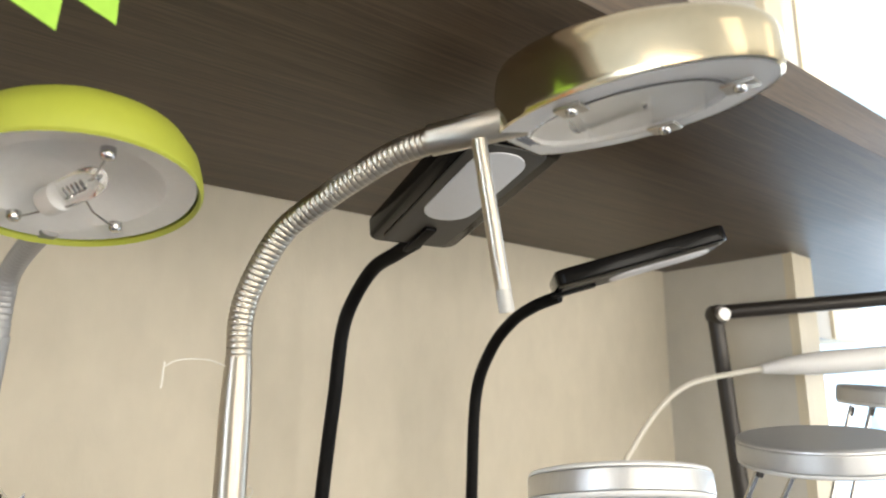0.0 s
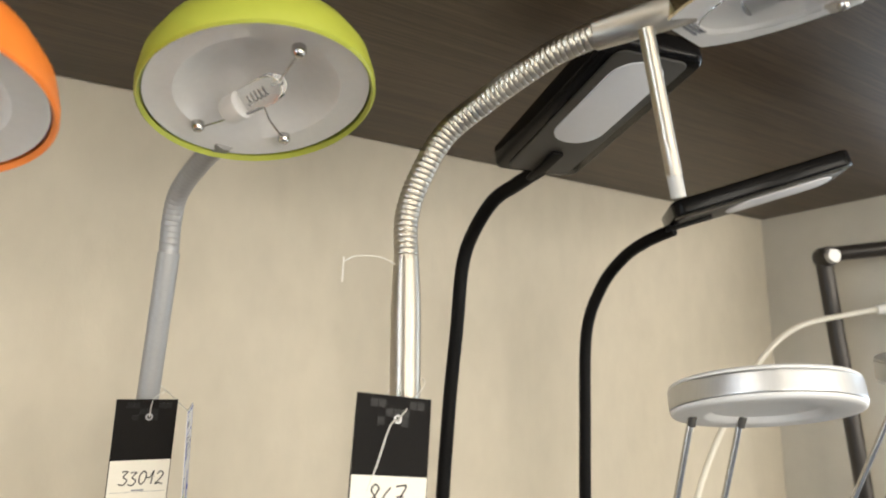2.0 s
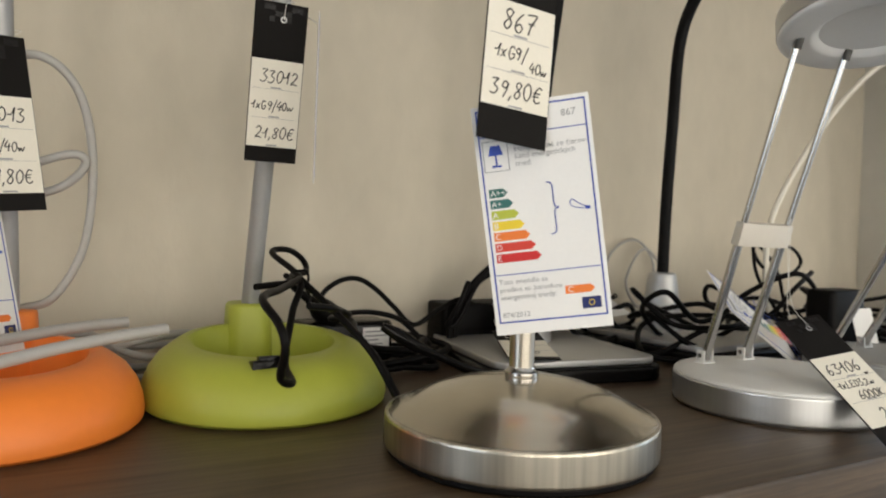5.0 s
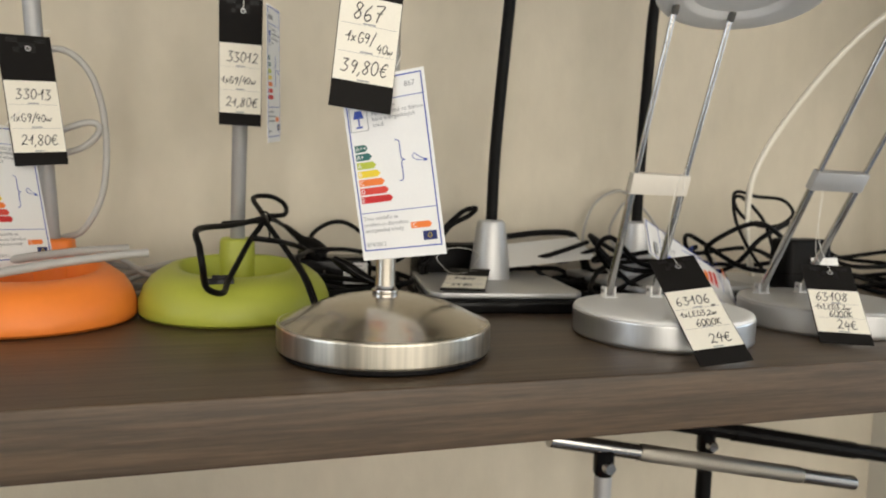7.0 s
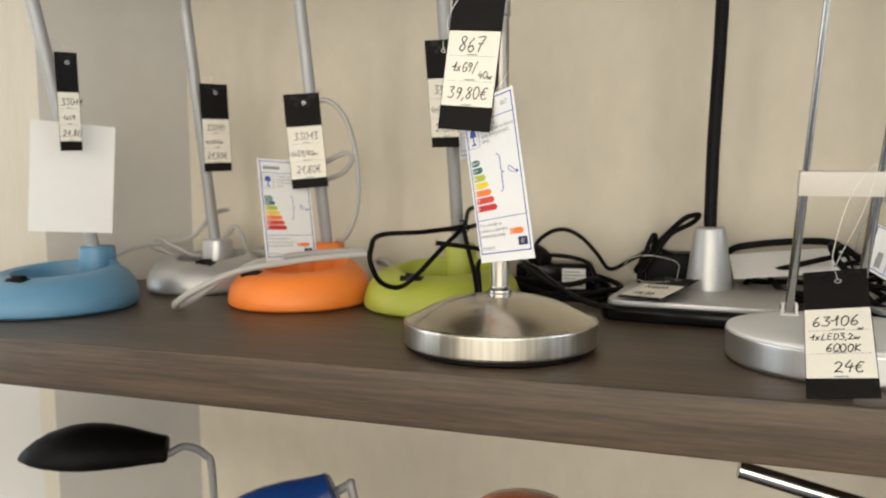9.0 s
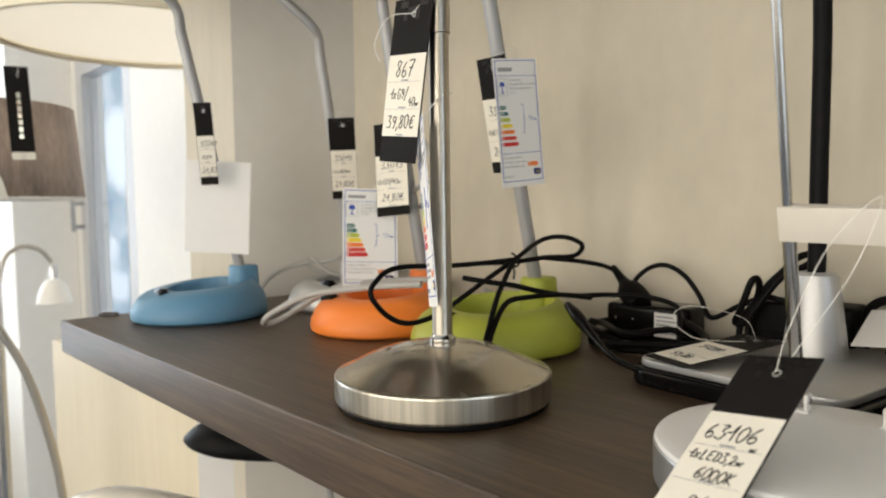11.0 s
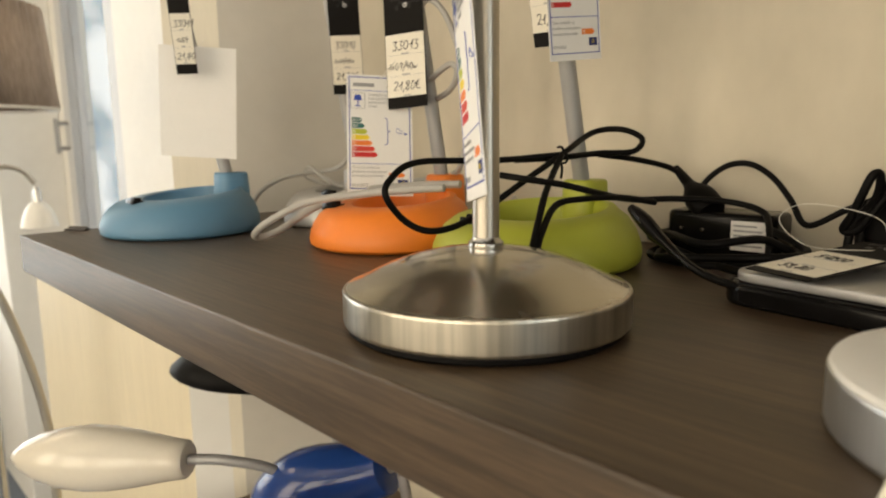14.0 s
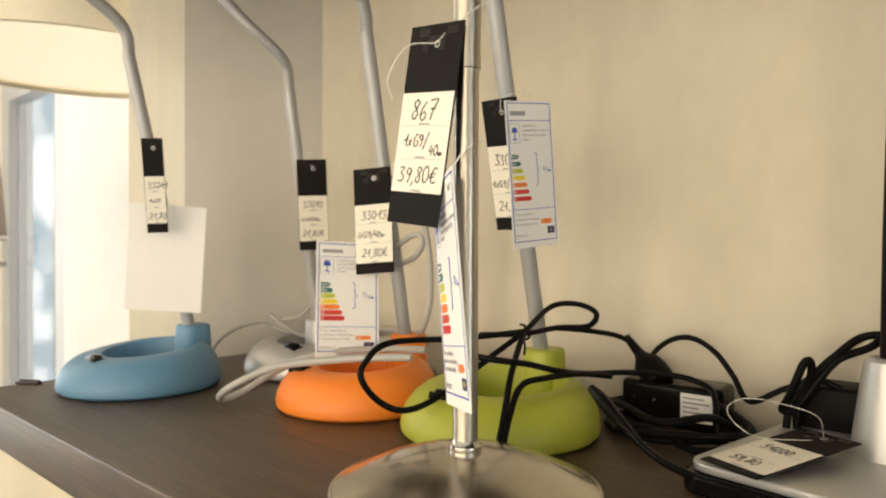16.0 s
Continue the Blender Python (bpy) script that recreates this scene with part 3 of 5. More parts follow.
    for ax, ay in ((-0.018, 0.036), (0.024, 0.032), (0.004, -0.042)):
        part("screw", moved(lathe([(0, 0.0002), (0.0020, 0.0006), (0.0030, 0.002), (0.0030, 0.005)], 18), m @ Matrix.Translation((ax, ay, 0.0))), CHROME, sh)
        part("spring_wire", moved(tube([(ax, ay, 0.002), (ax * 0.35 + 0.002, ay * 0.45, 0.0015), (0.004, ay * 0.2, 0.006)], 0.0005, 6), m), CHROME, sh)
    return t


def led_panel_lamp(label, at, rot, stem, near, far, width):
    """A black gooseneck lamp with a flat LED head, a cone and a square silver-topped foot."""
    t = thing("desk_lamp", Matrix.Translation((at[0], at[1], TOP)), label, "desk lamp", "black LED desk lamps")
    r = Matrix.Rotation(radians(rot), 4, "Z")
    loc = lambda p: Vector(p) - Vector((at[0], at[1], TOP))
    part("foot_tray", moved(slab(rounded(0.150, 0.160, 0.018), 0.0, 0.012, 0.003), r), BLACKP, t, "black plastic tray")
    part("foot_plate", moved(slab(rounded(0.140, 0.150, 0.014), 0.0125, 0.0180, 0.0015), r), SILVER, t, "silver foot plate")
    b = loc(stem[0])
    part("cone", moved(lathe([(0.021, 0.0180), (0.0205, 0.022), (0.0150, 0.066), (0.0135, 0.074), (0.0110, 0.076), (0, 0.076)], 36), Matrix.Translation((b.x, b.y, 0))), SILVER, t, "silver cone socket")
    part("stem", tube(spline([(b.x, b.y, 0.07)] + [loc(p) for p in stem[1:]], 10), 0.0058, 16), BLACKM, t)
    n, f = loc(near), loc(far)
    y = (f - n).normalized()
    x = y.cross(Vector((0, 0, 1))).normalized()
    m = Matrix((x, y, x.cross(y))).transposed().to_4x4()
    m.translation = (n + f) / 2
    ln = (f - n).length
    width *= 0.90
    h = part("shade", moved(slab(rounded(width, ln, 0.010), -0.004, 0.0105, 0.0025), m), BLACKP, t, "flat glossy black head")
    part("under_plate", moved(slab(rounded(width * 0.72, ln * 0.93, 0.007), -0.0052, -0.0038, 0.0004), m), DARKGREY, h, "matt grey underside")
    part("diffuser", moved(slab(rounded(width * 0.52, ln * 0.60, width * 0.24), -0.0062, -0.0048, 0.0004), m @ Matrix.Translation((0, ln * 0.13, 0))), LED, h, "white LED diffuser")
    part("neck_joint", moved(box(-0.0045, 0.0045, -ln * 0.53, -ln * 0.26, -0.0085, -0.0050, 0.0015), m), BLACKM, h)
    return t


def disc_lamp(label, at, head_at, top_mat, feet, tops, clip_mat, tilt=(0.125, 0.170)):
    """A round-footed lamp with two telescopic rods and a flat ring head."""
    o = Vector((at[0], at[1], TOP))
    t = thing("desk_lamp", Matrix.Translation(o), label, "desk lamp", "round LED desk lamps")
    loc = lambda p: Vector(p) - o
    band = ALU if top_mat is WHITEP else SILVER
    part("foot", lathe([(0, 0), (0.0640, 0), (0.0652, 0.0010), (0.0662, 0.0018), (0.0665, 0.0026), (0.0665, 0.0034), (0.0665, 0.0176), (0.0665, 0.0184), (0.0662, 0.0189), (0.0652, 0.0191)], 96), band, t, "brushed silver foot rim")
    part("foot_top", lathe([(0.0656, 0.0190), (0.0660, 0.0198), (0.0652, 0.0211), (0.0625, 0.0219), (0.0605, 0.0221), (0.05, 0.0226), (0, 0.0230)], 96), top_mat, t)
    for a, b in zip(feet, tops):
        a, b = loc(a), loc(b)
        part("hinge", joined(moved(box(-0.0052, -0.0034, -0.0034, 0.0034, 0.0215, 0.0315, 0.0008), Matrix.Translation((a.x, a.y, 0))), moved(box(0.0034, 0.0052, -0.0034, 0.0034, 0.0215, 0.0315, 0.0008), Matrix.Translation((a.x, a.y, 0))), moved(box(-0.0062, 0.0062, -0.0044, 0.0044, 0.0205, 0.0238, 0.001), Matrix.Translation((a.x, a.y, 0)))), top_mat, t)
        part("hinge_pin", moved(lathe([(0, -0.0058), (0.0017, -0.0058), (0.0017, 0.0058), (0, 0.0058)], 14), Matrix.Translation((a.x, a.y, 0.0280)) @ Matrix.Rotation(radians(90), 4, "Y")), CHROME, t)
        mid = a.lerp(b, 0.42)
        part("lower_rod", tube([a - Vector((0, 0, 0.006)), mid], 0.0031, 14), CHROME, t)
        part("upper_rod", tube([mid - (b - a) * 0.01, b + Vector((0, 0, 0.004))], 0.0021, 14), CHROME, t)
        part("rod_ring", tube([mid - (b - a) * 0.006, mid + (b - a) * 0.004], 0.0034, 14), STEEL, t)
        part("rod_hinge", tube([b - (b - a) * 0.022, b + (b - a) * 0.01], 0.0026, 12), DARKGREY, t)
    a, b = loc(feet[0]).lerp(loc(tops[0]), 0.385), loc(feet[1]).lerp(loc(tops[1]), 0.385)
    x = (b - a).normalized()
    z = (loc(tops[0]) - loc(feet[0])).normalized()
    z = (z - x * z.dot(x)).normalized()
    m = Matrix((x, z.cross(x), z)).transposed().to_4x4()
    m.translation = a
    w = (b - a).length
    part("clip_plate", moved(box(-0.0035, w + 0.0035, -0.0036, 0.0036, -0.004, 0.0125, 0.0012), m), clip_mat, t)
    hm = Matrix.Translation(loc(head_at)) @ Vector((*tilt, 1)).to_track_quat("Z", "Y").to_matrix().to_4x4()
    h = part("shade", moved(lathe([(0.0530, -0.0062), (0.0552, -0.0062), (0.0555, -0.0058), (0.0555, -0.0050), (0.0555, 0.0047), (0.0555, 0.0055), (0.0552, 0.0060), (0.0530, 0.0060)], 96), hm), band, t, "brushed silver ring")
    part("cap", moved(lathe([(0.0535, 0.0061), (0.0551, 0.0064), (0.0549, 0.0078), (0.0535, 0.0090), (0.051, 0.0095), (0.049, 0.0096), (0, 0.0100)], 96), hm), top_mat, h)
    part("diffuser", moved(lathe([(0.0530, -0.0061), (0.0550, -0.0066), (0.0549, -0.0080), (0.0538, -0.0093), (0.0515, -0.0098), (0.0495, -0.0099), (0.0370, -0.0100), (0.0345, -0.0094), (0.031, -0.0062), (0.020, -0.0055), (0, -0.0050)], 96), hm), WHITEP, h, "white LED diffuser ring")
    return t


nickel_lamp()
ring_lamp("lime green desk lamp on a swollen ring foot", (-0.0927, 0.150), GREEN, (-0.087, 0.131, 1.590), (-0.077, 0.003, 1.640), -9, rx=0.0756, ry=0.0756, cup=0.058, switch=(-0.012, -0.050))
ring_lamp("orange desk lamp on a swollen ring foot", (-0.2375, 0.134), ORANGE, (-0.243, 0.148, 1.585), (-0.207, -0.012, 1.606), -9, rx=0.0712, ry=0.0712, cup=0.060, switch=(-0.030, -0.040))
ring_lamp("blue desk lamp on a swollen ring foot", (-0.4534, 0.0385), BLUE, (-0.462, 0.030, 1.580), (-0.475, -0.085, 1.660), -9, rx=0.0755, ry=0.0755, cup=0.052, switch=(0.009, -0.047))
ring_lamp("silver desk lamp on a swollen ring foot", (-0.395, 0.195), SILVER, (-0.392, 0.170, 1.560), (-0.440, 0.05, 1.668), -9, rx=0.066, ry=0.066, cup=0.018, switch=(0.025, -0.035))
led_panel_lamp("black flat-headed LED desk lamp with silver foot", (0.143, 0.187), -8, [(0.151, 0.211, 1.32), (0.152, 0.209, 1.40), (0.155, 0.201, 1.494), (0.156, 0.190, 1.561), (0.156, 0.181, 1.611), (0.158, 0.168, 1.637), (0.160, 0.142, 1.659), (0.163, 0.114, 1.667), (0.164, 0.088, 1.672)], (0.162, 0.094, 1.674), (0.134, -0.054, 1.703), 0.078)
led_panel_lamp("black flat-headed LED desk lamp beside cable bundles", (0.335, 0.200), 4, [(0.325, 0.225, 1.32), (0.325, 0.223, 1.40), (0.325, 0.219, 1.472), (0.326, 0.213, 1.562), (0.328, 0.192, 1.606), (0.330, 0.164, 1.631), (0.332, 0.136, 1.643), (0.337, 0.108, 1.650)], (0.330, 0.107, 1.656), (0.440, 0.010, 1.697), 0.075)
disc_lamp("white-topped round LED desk lamp on twin rods", (0.218, 0.014), (0.232, -0.034, 1.5045), WHITEP, [(0.196, 0.055, 1.285), (0.238, 0.055, 1.285)], [(0.203, -0.004, 1.492), (0.247, -0.008, 1.490)], CLIPPLASTIC)
disc_lamp("silver round LED desk lamp on twin rods", (0.386, 0.030), (0.388, -0.086, 1.524), SILVER, [(0.350, 0.060, 1.285), (0.394, 0.060, 1.285)], [(0.357, -0.058, 1.511), (0.401, -0.062, 1.509)], SILVER, (-0.11, -0.05))
disc_lamp("grey round LED desk lamp on twin rods", (0.575, 0.030), (0.652, -0.045, 1.562), SILVER, [(0.545, 0.045, 1.285), (0.587, 0.045, 1.285)], [(0.625, -0.010, 1.55), (0.667, -0.012, 1.55)], SILVER, (0.0, -0.10))


def white_lamp():
    o = Vector((0.46, 0.195, TOP))
    t = thing("desk_lamp", Matrix.Translation(o), "white bent-neck desk lamp at the back", "desk lamp")
    part("foot", lathe([(0, 0), (0.055, 0), (0.058, 0.003), (0.057, 0.012), (0.05, 0.016), (0, 0.018)], 56), WHITEP, t)
    pts = [(0.462, 0.2, 1.262), (0.448, 0.199, 1.33), (0.458, 0.197, 1.40), (0.53, 0.19, 1.500), (0.60, 0.17, 1.570), (0.66, 0.125, 1.592), (0.72, 0.07, 1.602)]
    part("stem", tube(spline([Vector(p) - o for p in pts], 12), 0.0032, 14), STICKER, t)
    part("shade", tube(spline([Vector(p) - o for p in [(0.68, 0.107, 1.596), (0.72, 0.07, 1.602), (0.82, -0.02, 1.612), (0.88, -0.07, 1.614)]], 10), lambda s: 0.0055 + 0.0085 * min(s * 2.5, 1), 20), WHITEP, t)


def arm_lamp():
    o = Vector((0.735, 0.165, TOP))
    t = thing("desk_lamp", Matrix.Translation(o), "black jointed arm desk lamp by the wall", "desk lamp")
    L = lambda *p: Vector(p) - o
    part("foot", slab(rounded(0.11, 0.11, 0.01), 0, 0.014, 0.002), BLACKP, t) .location = (-0.03, 0, 0)
    part("lower_arm", tube([L(0.732, 0.163, 1.262), L(0.684, 0.164, 1.664)], 0.0096, 14), UMBER, t)
    arm = part("upper_arm", tube([L(0.676, 0.165, 1.668), L(0.90, -0.12, 1.690)], 0.0092, 14), UMBER, t)
    part("inlay", tube([L(0.688, 0.144, 1.6672), L(0.898, -0.126, 1.688)], 0.0042, 8), DARKGREY, arm, "grey groove strip")
    part("joint", moved(lathe([(0, -0.011), (0.011, -0.011), (0.0125, -0.008), (0.0125, 0.008), (0.011, 0.011), (0, 0.011)], 28), Matrix.Translation(L(0.683, 0.160, 1.666)) @ Matrix.Rotation(radians(62), 4, "Z") @ Matrix.Rotation(radians(90), 4, "Y")), UMBER, t)
    part("knob", moved(lathe([(0, -0.004), (0.008, -0.004), (0.0088, 0), (0.0088, 0.004), (0, 0.005)], 24), Matrix.Translation(L(0.676, 0.148, 1.665)) @ Matrix.Rotation(radians(62), 4, "Z") @ Matrix.Rotation(radians(90), 4, "Y")), SILVER, t, "silver joint knob")


white_lamp()
arm_lamp()


# ---- price tags and labels ----
def price_tag(label, bl, br, tl, lines, hang, sticker_span=(0.16, 0.66), loop=None):
    """A black hang tag with an ivory sticker, handwriting, a punched eyelet and a nylon string."""
    m, w, h = face_on(bl, br, tl)
    t = thing("price_tag", m, label, "price tag", "price tags")
    part("card", card(0, w, 0, h, 0, 0.0007), CARD, t, smooth=False)
    s0, s1 = sticker_span[0] * h, sticker_span[1] * h
    st = part("sticker", card(0.0004, w - 0.0004, s0, s1, -0.0003, -0.0001), STICKER, t, smooth=False)
    for k in (1, 2):
        z = s0 + (s1 - s0) * k / 3
        part("rule", card(0.002, w - 0.002, z - 0.0001, z + 0.0001, -0.00042, -0.00032), GREYINK, st, smooth=False)
    for k in range(3):
        z = s0 + (s1 - s0) * (k / 3) + 0.0005
        part("print_bar", card(w * 0.40, w * 0.60, z, z + 0.0009, -0.00042, -0.00032), GREYINK, st, smooth=False)
    for text, size, fx, fz in lines:
        handwriting(text, size, w * fx, s0 + (s1 - s0) * fz, -0.0003, st)
    u = w * 0.105
    for gx, gz in ((1, 0), (2, 0), (3, 1), (4, 1), (2, 2), (5, 1), (5, 2), (6, 0), (7, 0)):
        part("gloss_square", card(w * 0.12 + gx * u - u * 0.46, w * 0.12 + gx * u + u * 0.46, h - 0.0015 - (gz + 1) * u, h - 0.0015 - gz * u - u * 0.08, -0.0002, 0.0003), CARDGLOSS, t, smooth=False)
    e = Vector((w * 0.55, 0, h * 0.90))
    part("eyelet", moved(lathe([(0.0012, -0.0008), (0.0020, -0.0006), (0.0020, 0.0002), (0.0012, 0.0003)], 18), Matrix.Translation(e) @ Matrix.Rotation(radians(90), 4, "X")), SILVER, t)
    inv = m.inverted()
    pts = [e + Vector((0, -0.0010, 0))] + [inv @ Vector(p) for p in hang] + [e + Vector((0, 0.0012, 0.0005))]
    part("string", tube(spline(pts, 8), 0.00024, 6), STRING, t)
    if loop:
        part("string_tail", tube(spline([e + Vector((0, -0.0012, 0))] + [Vector((w * a, -b, h * c)) for a, b, c in loop], 8), 0.00032, 6), STRING, t)
    return t


def arrow(x0, x1, z0, z1, y):
    tip = (z1 - z0) / 2
    bm = slab([(x0, z0), (x1 - tip, z0), (x1, (z0 + z1) / 2), (x1 - tip, z1), (x0, z1)], 0, 0.0001)
    return moved(bm, Matrix.Translation((0, y, 0)) @ Matrix.Rotation(radians(90), 4, "X"))


def energy_label(label, bl, br, tl, hang=(), number="", blank=False, brand=True):
    """An energy label of stiff paper; its print is on the face, the back is blank."""
    m, w, h = face_on(bl, br, tl)
    t = thing("energy_label", m, label, "label", "energy labels")
    part("sheet", card(0, w, 0, h, 0, 0.0004), PAPER, t, smooth=False)
    if hang:
        inv = m.inverted()
        part("string", tube(spline([Vector((w * 0.5, 0, h * 0.96))] + [inv @ Vector(p) for p in hang], 6), 0.0004, 6), STRING, t)
    if blank:
        return t
    y, s = -0.00015, w / 0.05
    q = 0.0017 * s
    part("border", joined(card(q, w - q, h - q * 1.4, h - q, y, 0), card(q, w - q, q * 3, q * 3.4, y, 0), card(q, q * 1.4, q * 3, h - q, y, 0), card(w - q * 1.4, w - q, q * 3, h - q, y, 0), card(q, w - q, h * 0.865, h * 0.869, y, 0), card(q, w - q, h * 0.262, h * 0.266, y, 0)), BLUEINK, t, smooth=False)
    if number:
        words("number", number, 0.0042 * s, w * 0.88, h * 0.915, y, GREYINK, t, "RIGHT")
    if brand:
        part("logo_bar", card(w * 0.10, w * 0.42, h * 0.90, h * 0.93, y, 0), GREYINK, t, smooth=False)
    part("picture_frame", joined(card(w * 0.06, w * 0.28, h * 0.845, h * 0.848, y, 0), card(w * 0.06, w * 0.28, h * 0.715, h * 0.718, y, 0), card(w * 0.06, w * 0.068, h * 0.718, h * 0.845, y, 0), card(w * 0.272, w * 0.28, h * 0.718, h * 0.845, y, 0)), GREYINK, t, smooth=False)
    shade = moved(slab([(-0.0032 * s, 0), (0.0032 * s, 0), (0.002 * s, 0.0042 * s), (-0.002 * s, 0.0042 * s)], 0, 0.0001), Matrix.Translation((w * 0.17, y, h * 0.785)) @ Matrix.Rotation(radians(90), 4, "X"))
    part("lamp_picture", joined(shade, card(w * 0.17 - 0.0004 * s, w * 0.17 + 0.0004 * s, h * 0.74, h * 0.785, y - 0.0001, 0), card(w * 0.17 - 0.002 * s, w * 0.17 + 0.002 * s, h * 0.733, h * 0.742, y - 0.0001, 0)), BLUEINK, t, smooth=False)
    for k, line in enumerate(("Svietidlo je", "kompatibilné so žiarov-", "kami energetických", "tried:")):
        words("small_print", line, 0.0033 * s, w * 0.33, h * (0.825 - 0.032 * k), y, GREYINK, t)
    for k, (cls, col) in enumerate((("A++", "dgreen"), ("A+", "teal"), ("A", "lime"), ("B", "yellow"), ("C", "amber"), ("D", "red"), ("E", "crimson"))):
        z = h * (0.622 - 0.0475 * k)
        ar = part("arrow", arrow(w * 0.075, w * (0.235 + 0.038 * k), z - 0.0019 * s, z + 0.0019 * s, 0), INKS[col], t, smooth=False)
        words("class_letter", cls, 0.0036 * s, w * 0.085, z - 0.0012 * s, -0.00022, PAPER, ar)
    zt, zb, xb = h * 0.645, h * 0.42, w * 0.60
    zm = (zt + zb) / 2
    d = 0.0022 * s
    part("brace", tube(spline([(xb - d * 0.7, y, zt), (xb, y, zt - d * 0.2), (xb + d * 0.35, y, zt - d * 0.9), (xb + d * 0.35, y, (zt + zm) / 2), (xb + d * 0.35, y, zm + d * 0.9), (xb + d * 0.6, y, zm + d * 0.25), (xb + d * 1.2, y, zm), (xb + d * 0.6, y, zm - d * 0.25), (xb + d * 0.35, y, zm - d * 0.9), (xb + d * 0.35, y, (zb + zm) / 2), (xb + d * 0.35, y, zb + d * 0.9), (xb, y, zb + d * 0.2), (xb - d * 0.7, y, zb)], 5), 0.00026 * s, 5), BLUEINK, t)
    part("bulb_picture", tube(spline([(w * 0.90, y, zm - 0.0012 * s), (w * 0.84, y, zm), (w * 0.77, y, zm + 0.0026 * s), (w * 0.75, y, zm + 0.0006 * s), (w * 0.79, y, zm - 0.001 * s), (w * 0.86, y, zm - 0.0016 * s)], 6), 0.0002 * s, 5), BLUEINK, t)
    part("bulb_cap", card(w * 0.87, w * 0.915, zm - 0.0022 * s, zm - 0.0008 * s, y, 0), BLUEINK, t, smooth=False)
    for k, line in enumerate(("Toto svietidlo sa", "predáva so žiarovkou", "energetickej triedy:")):
        words("small_print", line, 0.0031 * s, w * 0.07, h * (0.222 - 0.034 * k), y, GREYINK, t)
    ar = part("arrow", arrow(w * 0.63, w * 0.88, h * 0.155, h * 0.19, 0), INKS["amber"], t, smooth=False)
    words("class_letter", "C", 0.0036 * s, w * 0.65, h * 0.161, -0.00022, PAPER, ar)
    part("flag", card(w * 0.76, w * 0.92, h * 0.085, h * 0.135, y, 0), mat("flag_blue", (0.01, 0.02, 0.12), 0.6), t, smooth=False)
    part("flag_ring", moved(tube([(0.00115 * s * math.cos(radians(30 * k)), 0, 0.00115 * s * math.sin(radians(30 * k))) for k in range(13)], 0.00016 * s, 5), Matrix.Translation((w * 0.84, y - 0.0001, h * 0.11))), INKS["yellow"], t)
    words("small_print", "874/2012", 0.0032 * s, w * 0.07, h * 0.075, y, GREYINK, t)
    return t


price_tag("black hang tag with handwritten price on the nickel lamp", (-0.0410, -0.0170, 1.4085), (-0.0034, -0.0185, 1.4048), (-0.0290, -0.0095, 1.5102),
          [("867", 0.0130, 0.22, 0.73), ("1xG9/", 0.0082, 0.14, 0.46), ("40w", 0.0068, 0.66, 0.37), ("39,80€", 0.0108, 0.12, 0.10)], [(-0.002, -0.0095, 1.505), (0.010, -0.002, 1.515), (0.004, 0.009, 1.516), (-0.008, 0.004, 1.508)], loop=[(0.3, 0.012, 0.86), (0.12, 0.016, 0.70), (0.10, 0.010, 0.60)])
energy_label("white energy label hanging on the nickel lamp", (-0.0138, 0.0014, 1.3130), (0.0315, -0.0330, 1.3208), (-0.0310, 0.0070, 1.4256), [(0.002, -0.012, 1.436), (0.006, -0.004, 1.446), (0.003, 0.009, 1.450)], "867", brand=False)
price_tag("black hang tag with handwritten price on the green lamp", (-0.1078, 0.1655, 1.4070), (-0.0745, 0.1645, 1.4070), (-0.1060, 0.1440, 1.5050),
          [("33012", 0.0105, 0.18, 0.74), ("1xG9/40w", 0.0073, 0.05, 0.43), ("21,80€", 0.0098, 0.16, 0.10)], [(-0.087, 0.144, 1.505), (-0.079, 0.154, 1.510), (-0.087, 0.164, 1.510), (-0.095, 0.154, 1.505)], (0.10, 0.65))
energy_label("white energy label hanging on the green lamp", (-0.0690, 0.1370, 1.393), (-0.0570, 0.1780, 1.396), (-0.0715, 0.1250, 1.499), [(-0.078, 0.168, 1.512), (-0.086, 0.160, 1.515)])
price_tag("black hang tag with handwritten price on the orange lamp", (-0.250, 0.1405, 1.3670), (-0.2185, 0.1575, 1.3710), (-0.2600, 0.1490, 1.4630),
          [("33013", 0.0105, 0.18, 0.74), ("1xG9/40w", 0.0073, 0.05, 0.43), ("21,80€", 0.0098, 0.16, 0.10)], [(-0.242, 0.166, 1.463), (-0.232, 0.176, 1.472), (-0.238, 0.184, 1.474), (-0.246, 0.172, 1.466)], (0.10, 0.65))
energy_label("white energy label leaning on the orange lamp foot", (-0.256, 0.096, 1.2945), (-0.2285, 0.1455, 1.2960), (-0.270, 0.118, 1.396), [(-0.245, 0.150, 1.41), (-0.240, 0.175, 1.42)])
price_tag("black hang tag with handwritten price on the silver lamp", (-0.377, 0.1740, 1.3880), (-0.3600, 0.2000, 1.3890), (-0.377, 0.1680, 1.4840),
          [("33010", 0.0090, 0.15, 0.74), ("1xG9/40w", 0.0055, 0.08, 0.44), ("21,80€", 0.0090, 0.12, 0.10)], [(-0.372, 0.180, 1.486), (-0.374, 0.186, 1.492), (-0.380, 0.178, 1.490)], (0.10, 0.60))
price_tag("black hang tag with handwritten price on the blue lamp", (-0.4364, 0.0343, 1.4046), (-0.4260, 0.0500, 1.4065), (-0.4241, 0.0277, 1.4944),
          [("33011", 0.0080, 0.15, 0.74), ("1xG9", 0.0055, 0.2, 0.44), ("21,80", 0.0080, 0.12, 0.10)], [(-0.428, 0.042, 1.500), (-0.440, 0.050, 1.506), (-0.436, 0.046, 1.500)], (0.10, 0.60))
